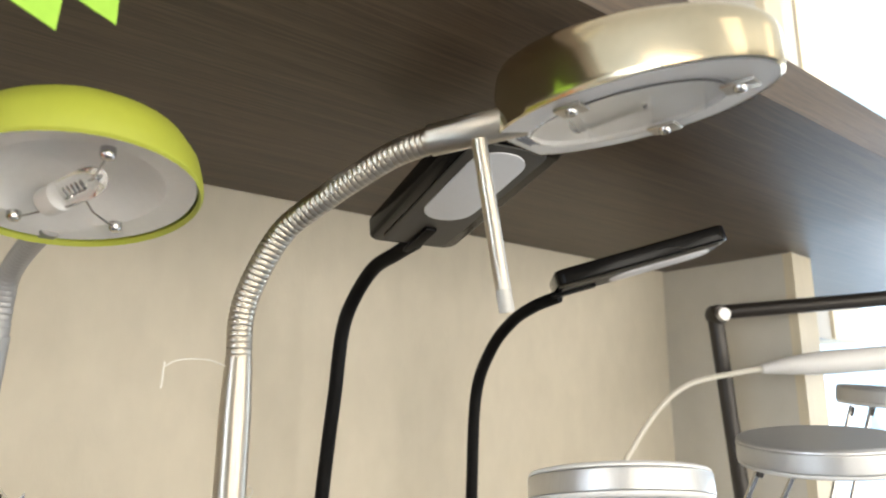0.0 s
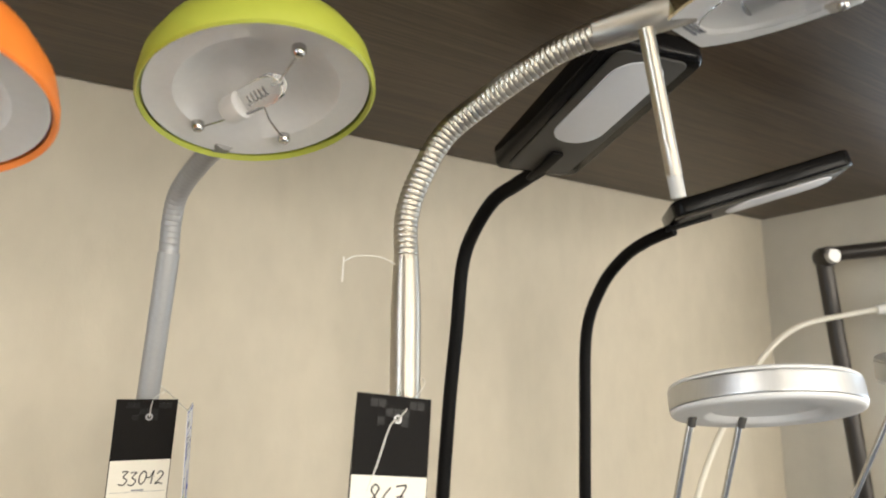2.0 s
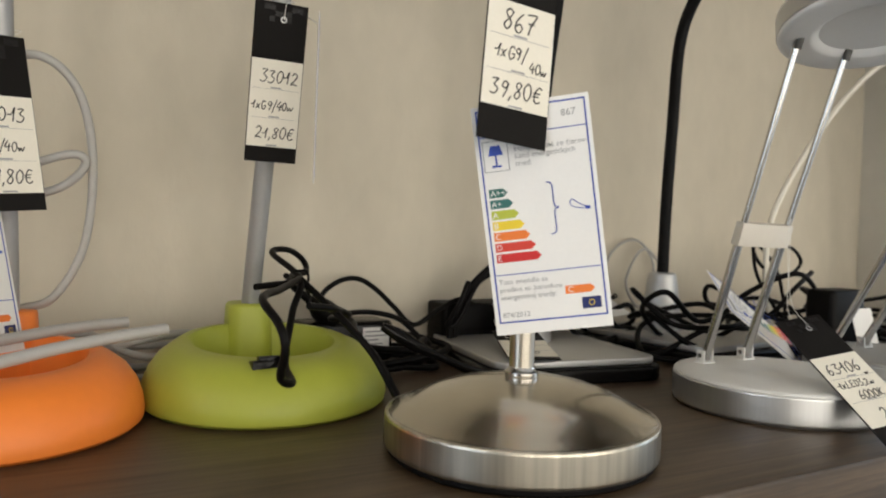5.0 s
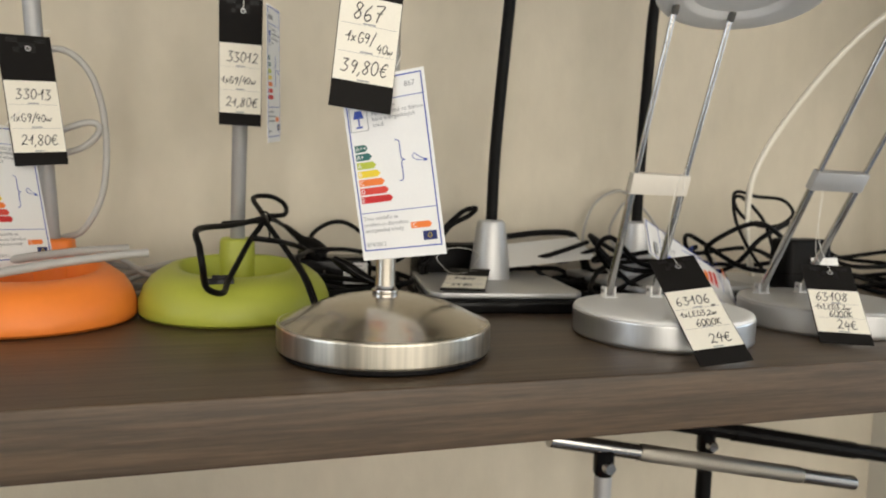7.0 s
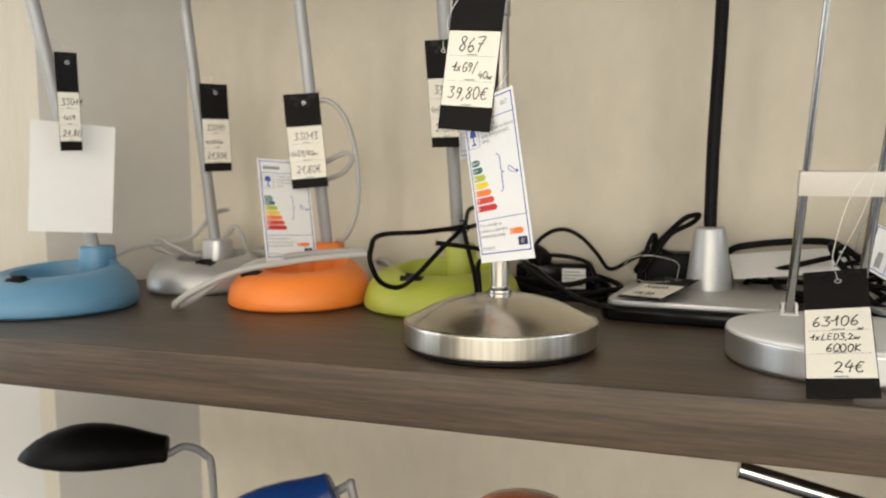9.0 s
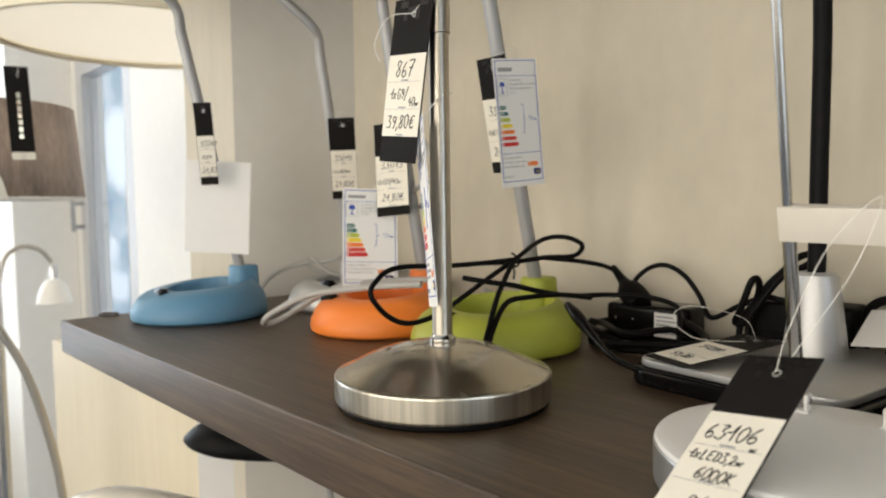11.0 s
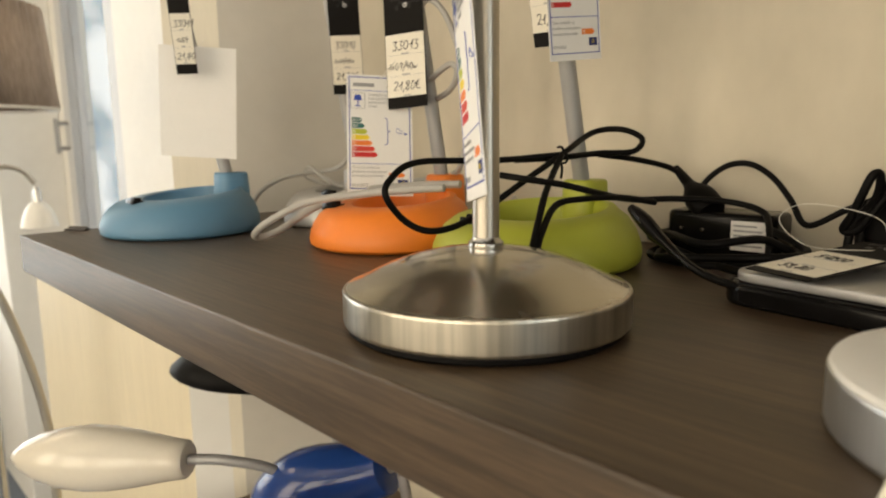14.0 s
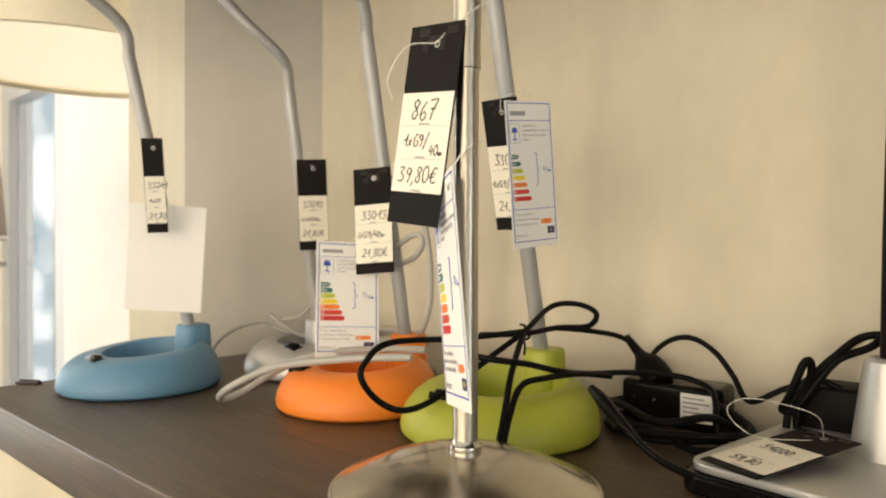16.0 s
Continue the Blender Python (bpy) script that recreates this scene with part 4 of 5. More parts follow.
energy_label("blank back of an energy label on the blue lamp", (-0.428, 0.088, 1.324), (-0.475, 0.031, 1.329), (-0.420, 0.090, 1.431), [(-0.448, 0.070, 1.440)], blank=True)
price_tag("black hang tag with handwritten price leaning on the round white foot", (0.1884, -0.0785, 1.2560), (0.2210, -0.0880, 1.2595), (0.1914, 0.0011, 1.3125),
          [("63106", 0.0102, 0.12, 0.74), ("w", 0.0052, 0.78, 0.66), ("1xLED3,2w", 0.0062, 0.08, 0.53), ("6000K", 0.0072, 0.30, 0.36), ("24€", 0.0098, 0.40, 0.08)], [(0.211, 0.000, 1.325), (0.222, 0.012, 1.36), (0.238, 0.022, 1.38), (0.230, 0.016, 1.35), (0.214, 0.004, 1.318)], (0.13, 0.66))
price_tag("black hang tag with handwritten price leaning on the silver foot", (0.3160, -0.0400, 1.2562), (0.3505, -0.0545, 1.2562), (0.3370, 0.0040, 1.3085),
          [("63108", 0.0102, 0.12, 0.74), ("1xLED3,2w", 0.0062, 0.08, 0.53), ("6000K", 0.0072, 0.30, 0.36), ("24€", 0.0098, 0.40, 0.08)], [(0.350, 0.002, 1.33), (0.366, 0.018, 1.37), (0.372, 0.022, 1.37), (0.352, 0.006, 1.32)], (0.13, 0.66))
price_tag("black hang tag lying on the silver lamp foot", (0.077, 0.122, 1.2746), (0.111, 0.104, 1.2746), (0.1035, 0.202, 1.2830),
          [("51200", 0.0085, 0.2, 0.70), ("59,80", 0.0085, 0.2, 0.15)], [(0.123, 0.165, 1.299), (0.108, 0.152, 1.306), (0.091, 0.150, 1.307), (0.081, 0.150, 1.303), (0.078, 0.150, 1.297), (0.085, 0.150, 1.289), (0.096, 0.158, 1.283)], (0.08, 0.62))
curled = energy_label("curled energy label lying behind the round foot", (0.345, 0.060, 1.2600), (0.360, 0.100, 1.290), (0.2470, 0.0770, 1.3115))
for ob in (curled, *curled.children_recursive):
    if ob.data:
        for v in ob.data.vertices:
            v.co.y += 1.9 * max(0.0, 0.045 - v.co.z) ** 2 * 4


# ---- cables ----
def cable(label, paths, r, material, name="power_cable"):
    o = Vector(paths[0][0])
    t = thing(name, Matrix.Translation((o.x, o.y, TOP)), label, "cable", "loose cables")
    for p in paths:
        part("cord", tube(spline([Vector(q) - Vector((o.x, o.y, TOP)) for q in p], 10), r, 10), material, t)
    return t


def tangle(label, centre, size, turns, r, material, seed):
    """A loose bundle of cord that lies in uneven loops on the shelf."""
    rnd = random.Random(seed)
    pts = []
    for k in range(turns * 7):
        a = k * 0.9 + rnd.uniform(-0.3, 0.3)
        s = rnd.uniform(0.55, 1.0)
        z = TOP + r + max(0.0, (centre[2] - TOP) * (0.5 + 0.5 * math.sin(a * 0.63 + seed)) * rnd.uniform(0.5, 1.1))
        pts.append((centre[0] + size[0] * s * math.cos(a), min(centre[1] + size[1] * s * math.sin(a), BACK - 0.008), z))
    return cable(label, [pts], r, material)


black = cable("black power cord tied in a loop over the green foot", [
    [(-0.072, 0.153, 1.331), (-0.096, 0.110, 1.328), (-0.118, 0.060, 1.328), (-0.116, 0.035, 1.318), (-0.114, 0.030, 1.307), (-0.112, 0.045, 1.290), (-0.102, 0.060, 1.284), (-0.098, 0.090, 1.290), (-0.084, 0.126, 1.313), (-0.072, 0.153, 1.331), (-0.079, 0.200, 1.346), (-0.064, 0.215, 1.348), (-0.051, 0.222, 1.341), (-0.051, 0.210, 1.332), (-0.067, 0.190, 1.331), (-0.074, 0.155, 1.329), (-0.104, 0.140, 1.327)],
    [(-0.070, 0.195, 1.330), (-0.060, 0.225, 1.326), (-0.051, 0.255, 1.320), (-0.042, 0.265, 1.314)],
    [(-0.082, 0.100, 1.319), (-0.064, 0.110, 1.316), (-0.052, 0.130, 1.312), (-0.039, 0.150, 1.306), (-0.038, 0.190, 1.299), (-0.017, 0.215, 1.299), (0.011, 0.235, 1.297), (0.034, 0.235, 1.292), (0.043, 0.225, 1.284), (0.048, 0.215, 1.274), (0.050, 0.212, 1.2578)],
    [(-0.030, 0.058, 1.2578), (-0.034, 0.075, 1.266), (-0.040, 0.092, 1.285), (-0.047, 0.115, 1.300), (-0.041, 0.135, 1.303), (-0.034, 0.170, 1.302), (-0.026, 0.200, 1.297)],
    [(-0.027, 0.260, 1.296), (-0.019, 0.265, 1.311), (-0.004, 0.265, 1.321), (0.012, 0.265, 1.322), (0.028, 0.265, 1.313), (0.043, 0.260, 1.298), (0.058, 0.250, 1.283), (0.081, 0.250, 1.295), (0.102, 0.250, 1.304), (0.118, 0.252, 1.300)],
    [(-0.072, 0.153, 1.331), (-0.064, 0.134, 1.320), (-0.054, 0.112, 1.306), (-0.044, 0.093, 1.290), (-0.037, 0.076, 1.270), (-0.034, 0.062, 1.2578)],
], 0.0022, BLACKM)
sleeve = thing("cord_sleeve", Matrix.Translation((0.047, 0.125, TOP)), "stiff black cord sleeve running onto the lamp tray", "cable")
part("sleeve", tube(spline([Vector(p) - Vector((0.047, 0.125, TOP)) for p in ((-0.014, 0.150, 1.298), (-0.002, 0.146, 1.291), (0.013, 0.140, 1.282), (0.047, 0.124, 1.268), (0.083, 0.118, 1.262))], 10), lambda f: 0.0024 + 0.0026 * math.sin(math.pi * min(f * 1.5 + 0.05, 1.0)), 14), BLACKP, sleeve)
o = Vector((-0.072, 0.153, TOP))
part("tie", tube(spline([Vector(p) + Vector((0.016, -0.015, 0.001)) - o for p in ((-0.0915, 0.168, 1.335), (-0.085, 0.164, 1.335), (-0.083, 0.168, 1.327), (-0.090, 0.171, 1.324), (-0.092, 0.166, 1.331), (-0.084, 0.163, 1.322), (-0.083, 0.161, 1.314))], 6), 0.0009, 6), BLACKM, black)
pd = Vector((0.036, -0.012, -0.030)).normalized()
part("plug", moved(lathe([(0, -0.030), (0.0032, -0.030), (0.0042, -0.022), (0.0050, -0.012), (0.0062, -0.008), (0.0125, 0.000), (0.0140, 0.006), (0.0140, 0.016), (0.0120, 0.0195), (0, 0.020)], 28, 1.0, 0.75), Matrix.Translation(Vector((-0.034, 0.262, 1.307)) + pd * 0.012 - o) @ pd.to_track_quat("Z", "Y").to_matrix().to_4x4()), BLACKM, black, "black mains plug")

box_ = thing("adapter_box", Matrix.Translation((-0.002, 0.2645, TOP)) @ Matrix.Rotation(radians(3), 4, "Z"), "black power adapter with a white rating label", "adapter")
part("housing", slab(rounded(0.080, 0.040, 0.008), 0.0, 0.034, 0.004), BLACKP, box_)
part("rating_label", box(0.010, 0.034, -0.0206, -0.0199, 0.008, 0.029), PAPER, box_, smooth=False)
for k in range(5):
    part("print_bar", box(0.012, 0.032 - 0.004 * (k % 3), -0.0210, -0.02063, 0.011 + 0.0035 * k, 0.0122 + 0.0035 * k), GREYINK, box_, smooth=False)
for x in (-0.026, -0.010):
    part("pin", moved(lathe([(0, 0), (0.0018, 0), (0.0018, 0.004), (0.0010, 0.005), (0, 0.005)], 14), Matrix.Translation((x, -0.0196, 0.021)) @ Matrix.Rotation(radians(90), 4, "X")), CHROME, box_)

block = thing("adapter_box", Matrix.Translation((0.125, 0.2655, TOP)), "matt black power adapter standing against the wall", "adapter")
part("housing", slab(rounded(0.078, 0.036, 0.006), 0.0, 0.047, 0.003), BLACKM, block)
part("seam", slab(rounded(0.0786, 0.0366, 0.0062), 0.023, 0.0238), BLACKP, block)
cable("black cord hank folded beside the LED lamp", [
    [(0.086, 0.236, 1.2575), (0.088, 0.238, 1.285), (0.095, 0.240, 1.297), (0.106, 0.240, 1.313), (0.116, 0.240, 1.324), (0.130, 0.236, 1.337), (0.142, 0.234, 1.340), (0.136, 0.238, 1.332), (0.118, 0.240, 1.322), (0.107, 0.238, 1.308), (0.099, 0.236, 1.295), (0.091, 0.236, 1.284), (0.084, 0.236, 1.284), (0.089, 0.232, 1.293), (0.094, 0.230, 1.305), (0.099, 0.230, 1.318), (0.102, 0.234, 1.319), (0.101, 0.238, 1.308), (0.094, 0.240, 1.290), (0.092, 0.238, 1.2575)]], 0.0026, BLACKM)
stub = thing("metal_clip", Matrix.Translation((-0.5435, -0.0345, TOP)) @ Matrix.Rotation(radians(36), 4, "Z"), "small dark flat metal clip near the shelf corner", "clip")
part("plate", slab(rounded(0.025, 0.008, 0.0015), 0.0, 0.0022, 0.0006), mat("dark_clip", (0.05, 0.045, 0.045), 0.3, 0.6), stub)
part("fold", moved(slab(rounded(0.022, 0.003, 0.001), 0.0, 0.0030, 0.0006), Matrix.Translation((0, 0.002, 0.001))), mat("dark_clip_edge", (0.06, 0.055, 0.055), 0.25, 0.6), stub)
tangle("black cords heaped behind the nickel lamp", (0.015, 0.225, 1.275), (0.065, 0.045), 4, 0.0027, BLACKM, 3)
tangle("black cords heaped against the wall", (0.245, 0.245, 1.300), (0.060, 0.030), 4, 0.0025, BLACKM, 5)
tangle("black cords heaped behind the round feet", (0.300, 0.165, 1.315), (0.070, 0.050), 5, 0.0025, BLACKM, 8)
tangle("black cords heaped beside the silver foot", (0.435, 0.185, 1.330), (0.060, 0.060), 4, 0.0025, BLACKM, 11)
tangle("black cords heaped near the wall end", (0.600, 0.190, 1.310), (0.080, 0.060), 4, 0.0025, BLACKM, 14)
tangle("pale grey cords lying by the silver lamp foot", (-0.330, 0.250, 1.300), (0.075, 0.028), 4, 0.0027, GREYCABLE, 21)
tangle("dark grey cords behind the green foot", (-0.160, 0.250, 1.285), (0.060, 0.028), 3, 0.0027, GREYCABLE, 23)
cable("grey flexible cord folded over the orange foot", [
    [(-0.157, 0.120, 1.306), (-0.185, 0.108, 1.304), (-0.220, 0.092, 1.300), (-0.265, 0.066, 1.292), (-0.300, 0.050, 1.275), (-0.316, 0.045, 1.264), (-0.322, 0.052, 1.259), (-0.314, 0.066, 1.264), (-0.290, 0.088, 1.284), (-0.262, 0.108, 1.298), (-0.215, 0.140, 1.304), (-0.175, 0.155, 1.306)]], 0.0032, GREYCABLE)
cable("grey cord looped up from the orange lamp stem", [
    [(-0.252, 0.178, 1.452), (-0.222, 0.166, 1.458), (-0.202, 0.168, 1.440), (-0.194, 0.177, 1.400), (-0.198, 0.186, 1.350), (-0.214, 0.193, 1.318), (-0.232, 0.202, 1.310)],
    [(-0.238, 0.178, 1.392), (-0.206, 0.173, 1.404), (-0.198, 0.175, 1.398), (-0.212, 0.180, 1.384), (-0.240, 0.186, 1.376)]], 0.0026, GREYCABLE)
thread = cable("fine nylon thread stuck to the nickel stem", [[(-0.0065, -0.001, 1.571), (-0.016, -0.003, 1.5735), (-0.028, -0.002, 1.573), (-0.034, -0.002, 1.570)]], 0.0003, STRING, "nylon_thread")
part("barb", tube([(-0.0278, -0.001, 1.5720 - TOP), (-0.0284, -0.001, 1.5605 - TOP)], 0.0004, 8), STRING, thread, "clear plastic end bar")

cable("thin black cord loop standing behind the silver lamp rods", [
    [(0.470, 0.165, 1.2575), (0.452, 0.185, 1.290), (0.438, 0.200, 1.325), (0.429, 0.200, 1.352), (0.433, 0.200, 1.365), (0.462, 0.203, 1.360), (0.500, 0.206, 1.357), (0.516, 0.206, 1.342), (0.496, 0.203, 1.329), (0.464, 0.200, 1.328), (0.440, 0.200, 1.340), (0.431, 0.202, 1.356), (0.445, 0.204, 1.358), (0.480, 0.208, 1.330), (0.505, 0.215, 1.285), (0.515, 0.215, 1.2575)]], 0.0019, BLACKM)
cable("black cord with a slim plug lying behind the silver foot", [
    [(0.165, 0.268, 1.2580), (0.170, 0.262, 1.300), (0.200, 0.258, 1.311), (0.258, 0.258, 1.314), (0.275, 0.262, 1.300), (0.290, 0.262, 1.2580)]], 0.0034, BLACKM)
cable("pale grey cords looped behind the silver ring foot", [
    [(-0.497, 0.130, 1.2580), (-0.500, 0.150, 1.283), (-0.490, 0.170, 1.297), (-0.470, 0.190, 1.3040), (-0.430, 0.212, 1.3110), (-0.405, 0.222, 1.338), (-0.385, 0.226, 1.345)],
    [(-0.440, 0.215, 1.2870), (-0.470, 0.195, 1.3000), (-0.462, 0.195, 1.3110), (-0.440, 0.200, 1.2990), (-0.420, 0.212, 1.2900), (-0.400, 0.225, 1.300), (-0.380, 0.235, 1.322), (-0.360, 0.240, 1.2580)]], 0.0026, GREYCABLE)
cable("thin pale cord looped against the wall", [
    [(0.300, 0.262, 1.2570), (0.285, 0.270, 1.300), (0.300, 0.276, 1.345), (0.335, 0.278, 1.362), (0.362, 0.277, 1.340), (0.360, 0.274, 1.300), (0.335, 0.270, 1.290), (0.320, 0.272, 1.318), (0.350, 0.276, 1.352), (0.390, 0.274, 1.310), (0.400, 0.268, 1.2570)]], 0.0015, GREYCABLE)
stand = thing("adapter_box", Matrix.Translation((0.449, 0.122, TOP)), "matt black upright power adapter between the lamp feet", "adapter")
part("housing", slab(rounded(0.052, 0.030, 0.006), 0.0, 0.066, 0.004), BLACKM, stand)
part("seam", slab(rounded(0.0526, 0.0306, 0.0062), 0.032, 0.0328), BLACKP, stand)
energy_label("blank white paper slip leaning on the black adapter", (0.4470, 0.0920, 1.2545), (0.4790, 0.0920, 1.2545), (0.4466, 0.1050, 1.3023), blank=True)
energy_label("blank white paper label lying over the cords", (0.170, 0.205, 1.2790), (0.266, 0.215, 1.2930), (0.176, 0.252, 1.2980), blank=True)

star = thing("paper_star", Matrix.Translation((-0.110, -0.07, 1.748)), "lime paper star burst hanging from the upper shelf", "decoration")
pts = [(-0.050, -0.0005)]
for x, z in ((-0.044, -0.050), (-0.030, -0.066), (-0.016, -0.058), (0.0105, -0.0697), (0.0115, -0.054), (0.0289, -0.0609), (0.029, -0.040), (0.048, -0.042), (0.042, -0.020)):
    pts.append((x, z))
pts.append((0.050, -0.0005))
part("sheet", moved(slab(pts, 0, 0.0006), Matrix.Rotation(radians(90), 4, "X")), mat("lime_paper", (0.35, 0.62, 0.06), 0.7), star, smooth=False)
bpy.context.view_layer.update()


# ---- lamps on the shelf below ----
LOW = 0.89


def pod_lamp(label, tip, neck, bend, foot, material, rmax=0.024, under=1.0):
    """A desk lamp with a glossy pod-shaped head on a thin gooseneck."""
    o = Vector((foot[0], foot[1], LOW))
    t = thing("desk_lamp", Matrix.Translation(o), label, "desk lamp", "pod-headed desk lamps")
    tip, neck = Vector(tip) - o, Vector(neck) - o
    ax = neck - tip
    ln = ax.length
    m = Matrix.Translation(tip) @ ax.to_track_quat("Z", "Y").to_matrix().to_4x4()
    prof = [(0.0, 0.0), (0.22, 0.03), (0.50, 0.10), (0.76, 0.20), (0.94, 0.33), (1.0, 0.45), (0.97, 0.58), (0.86, 0.72), (0.72, 0.84), (0.62, 0.93), (0.58, 0.985), (0.50, 1.0), (0.0, 1.0)]
    pod = lathe([(r * rmax, z * ln) for r, z in prof], 40)
    for v in pod.verts:
        if v.co.y < 0:
            v.co.y *= under
    part("shade", moved(pod, m), material, t)
    part("gooseneck", gooseneck([neck, *[Vector(b) - o for b in bend], Vector((0, 0, 0.02))], 0.0042, 0.004, 12), GREYTUBE, t)
    part("foot", lathe([(0, 0), (0.060, 0), (0.063, 0.003), (0.062, 0.010), (0.050, 0.018), (0.012, 0.024), (0, 0.024)], 48), material, t)


pod_lamp("glossy white pod-headed desk lamp on the lower shelf", (-0.414, -0.136, 1.087), (-0.291, -0.037, 1.093), [(-0.268, -0.014, 1.092), (-0.246, 0.020, 1.076), (-0.236, 0.060, 1.02)], (-0.235, 0.09), WHITEGLOSS, 0.0265)
pod_lamp("glossy deep blue pod-headed desk lamp on the lower shelf", (-0.287, 0.012, 1.036), (-0.172, 0.072, 1.090), [(-0.158, 0.074, 1.098), (-0.154, 0.070, 1.095), (-0.140, 0.07, 1.03)], (-0.125, 0.07), DEEPBLUE, 0.034)
pod_lamp("glossy black pod-headed desk lamp on the lower shelf", (-0.516, 0.038, 1.094), (-0.396, 0.118, 1.083), [(-0.384, 0.132, 1.088), (-0.370, 0.146, 1.075), (-0.364, 0.150, 1.05)], (-0.364, 0.152), BLACKM, 0.035, 0.25)
pod_lamp("glossy red pod-headed desk lamp on the lower shelf", (-0.225, -0.060, 1.072), (-0.095, -0.020, 1.080), [(-0.075, -0.005, 1.078), (-0.050, 0.02, 1.04)], (-0.03, 0.12), RED, 0.027)

orange = thing("desk_lamp", Matrix.Translation((0.011, 0.03, LOW)), "glossy orange dome desk lamp on the lower shelf", "desk lamp")
part("shade", lathe([(0.058, 0.184), (0.060, 0.182), (0.0605, 0.189), (0.057, 0.206), (0.049, 0.220), (0.036, 0.230), (0.018, 0.2355), (0, 0.2365)], 48), mat("burnt_orange_gloss", (0.75, 0.13, 0.015), 0.15), orange)
part("stem", tube([(0, 0.03, 0.015), (0, 0.03, 0.21), (0, 0.0, 0.228)], 0.005, 14), CHROME, orange)
part("foot", lathe([(0, 0), (0.055, 0), (0.057, 0.004), (0.054, 0.012), (0, 0.016)], 40), mat("orange_foot", (0.75, 0.13, 0.015), 0.2), orange)


def bar_lamp(label, at, a, b, joint_f, rod_mat, post_mat, r, sleeve_mat):
    """A desk lamp with a slim straight bar on an upright post."""
    o = Vector((at[0], at[1], LOW))
    t = thing("desk_lamp", Matrix.Translation(o), label, "desk lamp", "bar desk lamps")
    a, b = Vector(a) - o, Vector(b) - o
    j = a.lerp(b, joint_f)
    part("bar", tube([a, a.lerp(b, 0.002), b], r, 20), rod_mat, t)
    part("bar_sleeve", tube([a.lerp(b, joint_f + 0.10), a.lerp(b, 0.8)], r * 1.12, 20), sleeve_mat, t)
    part("joint", moved(lathe([(0, -0.012), (0.008, -0.012), (0.0095, -0.008), (0.0095, 0.010), (0.007, 0.013), (0, 0.013)], 24), Matrix.Translation(j - Vector((0, 0, 0.014)))), BLACKP, t)
    part("knob", moved(lathe([(0, -0.013), (0.005, -0.013), (0.006, -0.010), (0.006, 0.0), (0, 0.0)], 20), Matrix.Translation(j - Vector((0, 0, 0.016))) @ Matrix.Rotation(radians(90), 4, "X").inverted()), CHROME, t)
    part("post", tube([(j.x, j.y, 0.014), (j.x, j.y, j.z - 0.024)], 0.0078, 18), post_mat, t)
    part("foot", moved(slab(rounded(0.11, 0.10, 0.012), 0, 0.015, 0.002), Matrix.Translation((j.x, j.y, 0))), BLACKP, t)


bar_lamp("slim chrome bar desk lamp on the lower shelf", (0.227, 0.10), (0.171, 0.10, 1.143), (0.517, 0.10, 1.069), 0.16, CHROME, SILVER, 0.0072, STEEL)
bar_lamp("slim black bar desk lamp on the lower shelf", (0.378, 0.19), (0.325, 0.155, 1.129), (0.640, 0.155, 1.064), 0.17, BLACKP, BLACKM, 0.0085, BLACKP)


# ---- the shop beyond ----
def drum_lamp():
    o = Vector((-1.30, -0.014, 0))
    t = thing("floor_lamp", Matrix.Translation(o), "chrome floor lamp with brown pleated drum shade", "floor lamp")
    part("foot", lathe([(0, 0), (0.14, 0), (0.145, 0.006), (0.14, 0.02), (0.02, 0.03), (0, 0.03)], 48), CHROME, t)
    part("pole", tube([(0, 0, 0.025), (0, 0, 1.5)], 0.009, 16), CHROME, t)
    n = 96
    bm = bmesh.new()
    rows = []
    for z, rr in ((1.402, 0.165), (1.585, 0.150)):
        rows.append([bm.verts.new(((rr + (0.003 if k % 2 else 0)) * math.cos(2 * math.pi * k / n), (rr + (0.003 if k % 2 else 0)) * math.sin(2 * math.pi * k / n), z)) for k in range(n)])
    for k in range(n):
        bm.faces.new((rows[0][k], rows[0][(k + 1) % n], rows[1][(k + 1) % n], rows[1][k]))
    sh = part("shade", bm, SHADECLOTH, t, "brown pleated cloth shade")
    sh.modifiers.new("thickness", "SOLIDIFY").thickness = 0.002
    part("shade_ring", tube([(0.166 * math.cos(radians(10 * k)), 0.166 * math.sin(radians(10 * k)), 1.403) for k in range(37)], 0.003, 8), WHITEP, sh)
    part("spider", tube([(-0.149, 0, 1.58), (0, 0, 1.53), (0.149, 0, 1.58)], 0.002, 8), CHROME, t)


def arc_lamp(label, at, path, bell):
    o = Vector((at[0], at[1], 0))
    t = thing("floor_lamp", Matrix.Translation(o), label, "floor lamp", "curved floor lamps")
    part("foot", lathe([(0, 0), (0.11, 0), (0.115, 0.006), (0.11, 0.018), (0.015, 0.026), (0, 0.026)], 40), CHROME, t)
    part("stem", tube(spline([(0, 0, 0.02)] + [Vector(p) - o for p in path], 12), 0.0068, 14), STEEL, t)
    b = Vector(bell) - o
    b.z += 0.006
    bell_shape = [(0.056, 0.0), (0.058, 0.001), (0.056, 0.010), (0.050, 0.040), (0.040, 0.068), (0.026, 0.088), (0.012, 0.097), (0.010, 0.097), (0.022, 0.086), (0.036, 0.066), (0.046, 0.040), (0.053, 0.008)]
    part("shade", moved(lathe([(r * 0.84, z * 0.76) for r, z in bell_shape], 40), Matrix.Translation(b)), FROST, t, "frosted glass bell shade")
    part("holder", moved(lathe([(0, 0.072), (0.012, 0.072), (0.011, 0.100), (0.007, 0.115), (0, 0.115)], 24), Matrix.Translation(b)), CHROME, t)


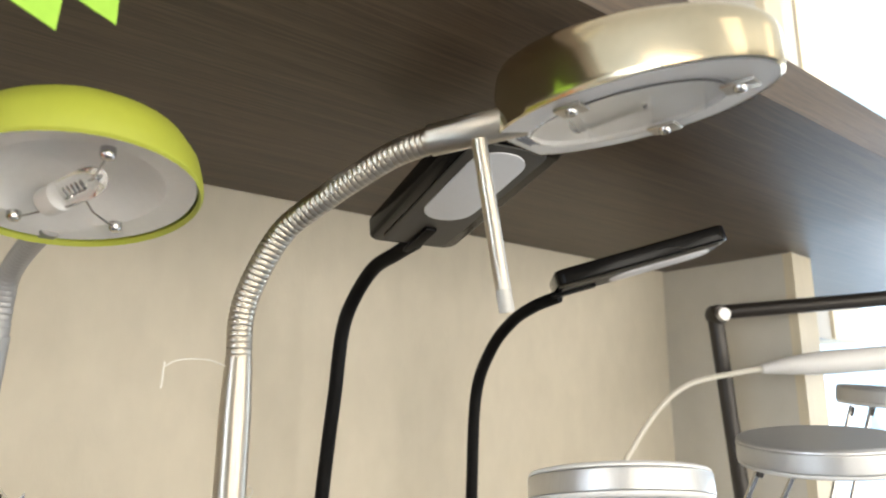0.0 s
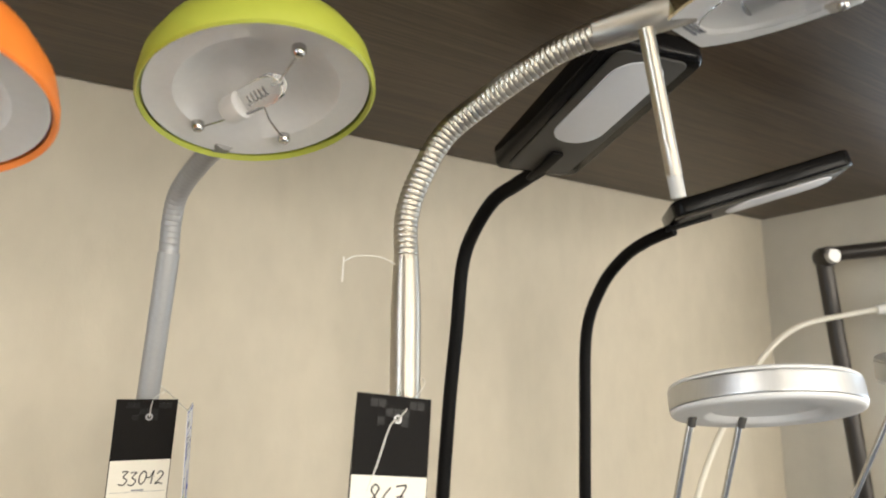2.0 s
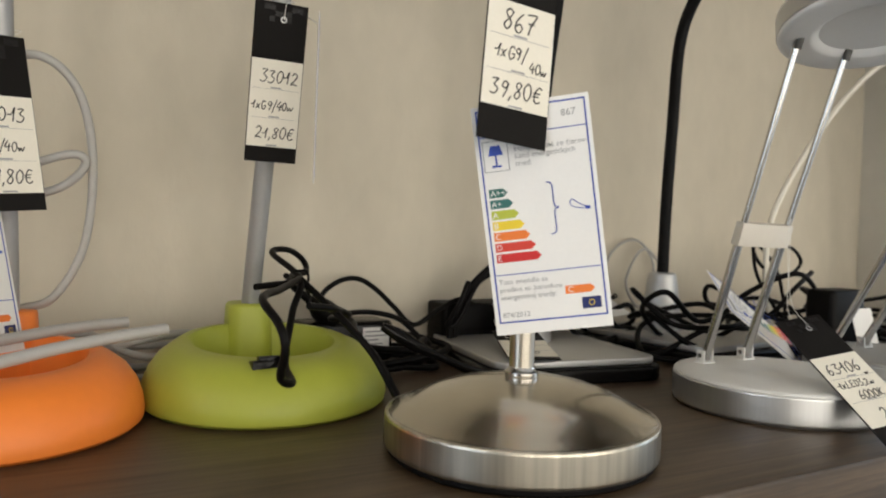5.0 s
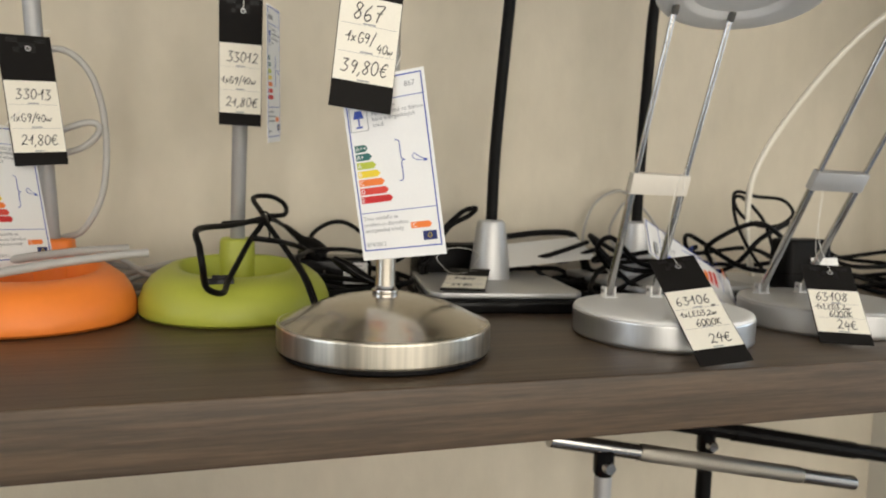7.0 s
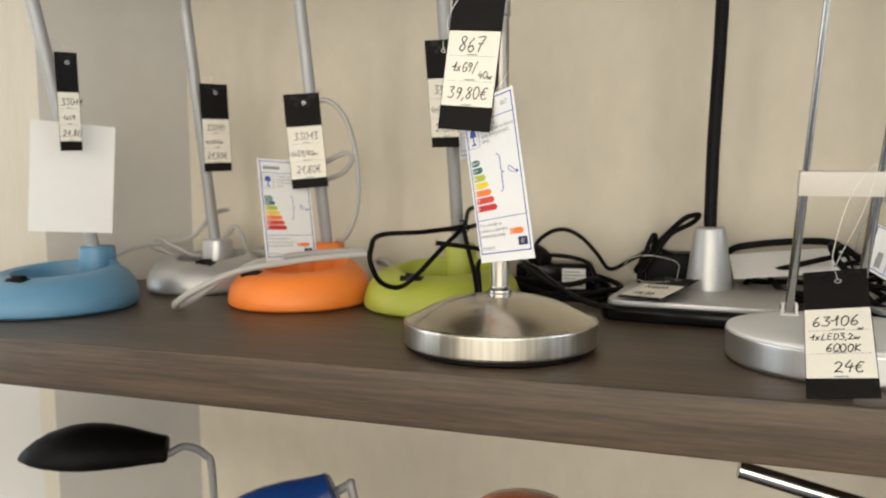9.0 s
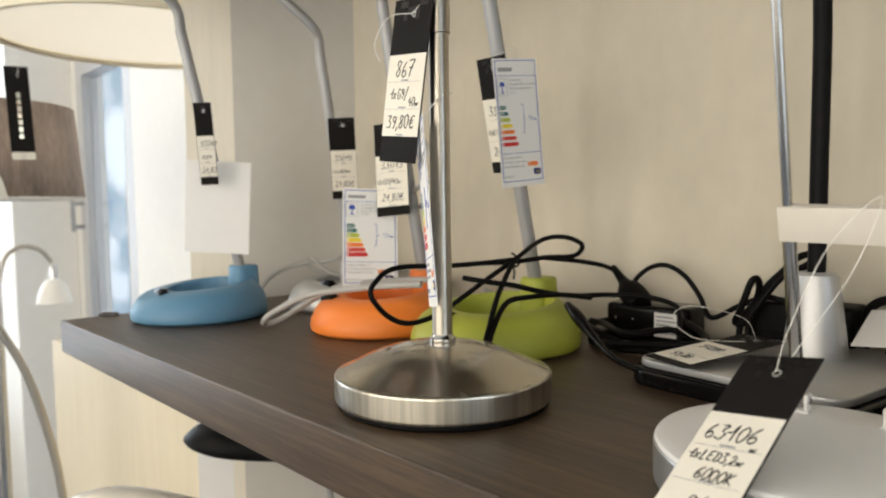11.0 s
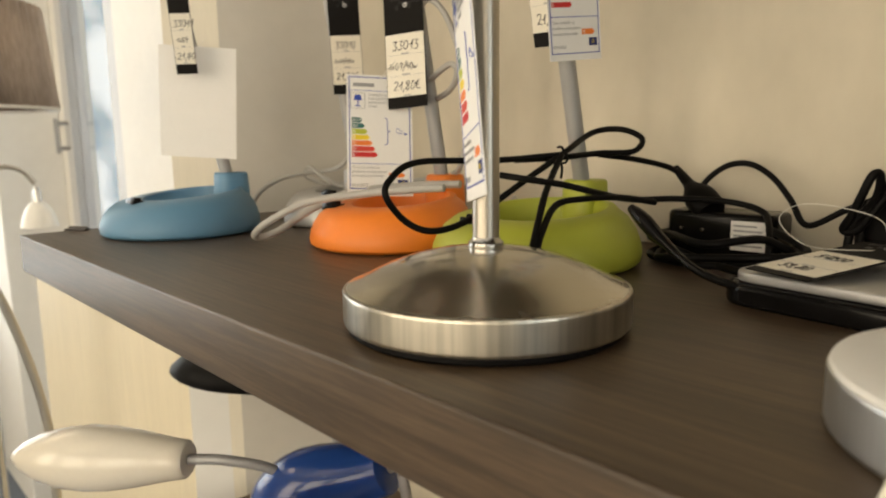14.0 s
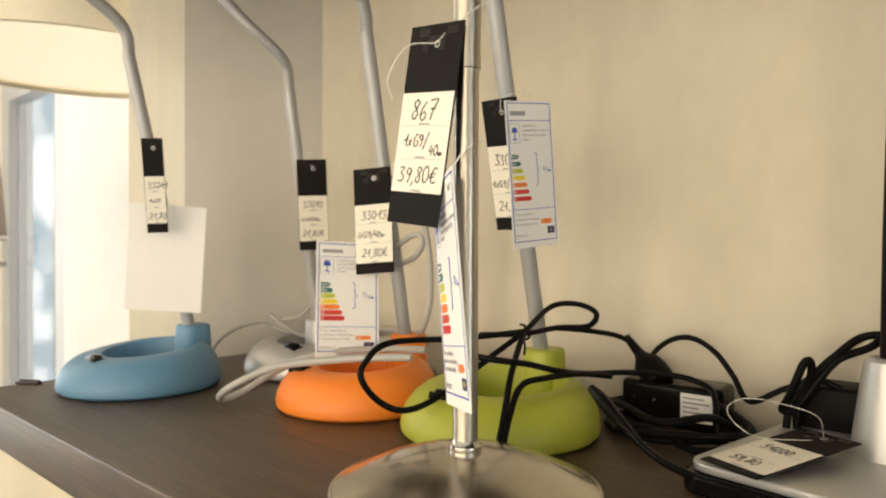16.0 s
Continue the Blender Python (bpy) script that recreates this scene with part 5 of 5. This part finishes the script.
drum_lamp()
hang = thing("pendant_lamp", Matrix.Translation((-0.898, 0.142, 2.8)), "large cream drum pendant lamp with a brown band", "pendant lamp")
sh = part("shade", moved(lathe([(0.226, 0.0), (0.235, 0.0), (0.236, 0.004), (0.236, 0.132), (0.230, 0.132), (0.228, 0.006)], 72), Matrix.Translation((0, 0, 1.662 - 2.8))), mat("cream_shade_cloth", (0.86, 0.79, 0.63), 0.8, var=0.04, scale=20), hang, "cream cloth drum")
part("band", moved(lathe([(0.229, 0.133), (0.238, 0.133), (0.239, 0.136), (0.239, 0.230), (0.230, 0.230)], 72), Matrix.Translation((0, 0, 1.662 - 2.8))), mat("tan_veneer", (0.34, 0.22, 0.11), 0.5, var=0.2, scale=10, stretch=(1, 1, 12)), sh, "brown wooden band")
part("diffuser", moved(lathe([(0, 0.010), (0.2275, 0.010), (0.2275, 0.013), (0, 0.013)], 72), Matrix.Translation((0, 0, 1.662 - 2.8))), glow("lit_pendant_diffuser", (1.0, 0.90, 0.72), 0.55), sh, "softly lit diffuser")
part("cord", tube([(0, 0, 0), (0, 0, 1.672 - 2.8)], 0.004, 10), WHITEP, hang)
gold_tag = price_tag("black hang tag with gold print on the chrome floor lamp", (-0.98, -0.040, 1.462), (-0.976, -0.006, 1.464), (-0.98, -0.043, 1.612), [], [(-0.99, -0.026, 1.63), (-1.20, -0.03, 1.63), (-0.99, -0.022, 1.62)], (0.0, 0.08))
for k in range(7):
    part("print_bar", card(0.014, 0.020, 0.034 + 0.011 * k, 0.042 + 0.011 * k, -0.0004, -0.0001), BRASSY, gold_tag, smooth=False)
arc_lamp("curved steel floor lamp with a frosted bell shade", (-1.0, 0.018), [(-1.0, 0.016, 0.76), (-1.0, 0.013, 0.90), (-1.0, -0.010, 1.03), (-1.0, -0.045, 1.142), (-1.0, -0.123, 1.285), (-1.0, -0.170, 1.318), (-1.0, -0.23, 1.30)], (-1.0, -0.235, 1.18))
arc_lamp("curved steel floor lamp with a frosted glass shade", (-1.02, -0.120), [(-1.02, -0.123, 0.80), (-1.02, -0.138, 1.10), (-1.02, -0.150, 1.25), (-1.02, -0.165, 1.42), (-1.02, -0.14, 1.53), (-1.02, -0.10, 1.53)], (-1.02, -0.088, 1.392))
arc_lamp("curved brass floor lamp by the white column", (-2.0, 0.10), [(-2.0, 0.10, 0.9), (-2.0, 0.12, 1.20), (-2.0, 0.165, 1.27), (-2.0, 0.22, 1.265), (-2.0, 0.255, 1.225)], (-2.0, 0.257, 1.095))
counter = thing("display_counter", Matrix.Translation((-3.2, -0.6, 0)), "white low display counter under the window", "counter")
part("body", box(-0.3, 0.3, -0.8, 0.7, 0.0, 0.62, 0.006), WHITEP, counter)
part("top", box(-0.32, 0.32, -0.82, 0.72, 0.622, 0.65, 0.004), WHITEGLOSS, counter)
rnd = random.Random(4)
for k in range(9):
    x, y, z = -3.2 + rnd.uniform(-0.15, 0.15), -1.2 + 0.19 * k, 0.65
    g = thing("table_lamp", Matrix.Translation((x, y, z)), "small glass table lamp on the white counter", "table lamp", "glass table lamps")
    hh = rnd.uniform(0.25, 0.45)
    part("foot", lathe([(0, 0), (0.05, 0), (0.052, 0.01), (0.012, 0.02), (0.010, hh), (0, hh)], 24), (CHROME, BRASSY, WHITEP)[k % 3], g)
    part("shade", moved(lathe([(0.085, 0), (0.088, 0.002), (0.06, 0.13), (0.055, 0.13), (0.082, 0.004)], 28), Matrix.Translation((0, 0, hh - 0.04))), (FROST, WHITEP, SHADECLOTH, ORANGE, FROST)[k % 5], g)

for x, y, z in ((1.75, 0.22, 2.58), (1.95, 0.20, 2.42)):
    p = thing("pendant_lamp", Matrix.Translation((x, y, 2.8)), "lit frosted pendant lamp by the window", "pendant lamp", "lit pendant lamps")
    part("cord", tube([(0, 0, 0), (0, 0, z + 0.09 - 2.8)], 0.003, 8), WHITEP, p)
    part("globe", moved(lathe([(0, -0.10), (0.05, -0.09), (0.085, -0.05), (0.10, 0), (0.085, 0.05), (0.04, 0.09), (0, 0.095)], 32), Matrix.Translation((0, 0, z - 2.8))), LAMPGLOW, p, "glowing globe")
setting("pilaster", box(1.445, 1.525, 0.386, 0.469, 1.70, 2.8, 0.003), WALLGREY, "grey upright strip beside the window", "pilaster")
setting("pilaster_cream", joined(box(1.400, 1.443, 0.38, 0.469, 1.70, 2.8, 0.003), box(1.527, 1.680, 0.38, 0.469, 1.70, 2.8, 0.003)), CREAM, "cream upright strip beside the window", "pilaster")
setting("backdrop_side", box(1.2, 3.1, 0.95, 0.97, 0.3, 2.8), OUTSIDE, "bright daylit street outside the window", "backdrop")
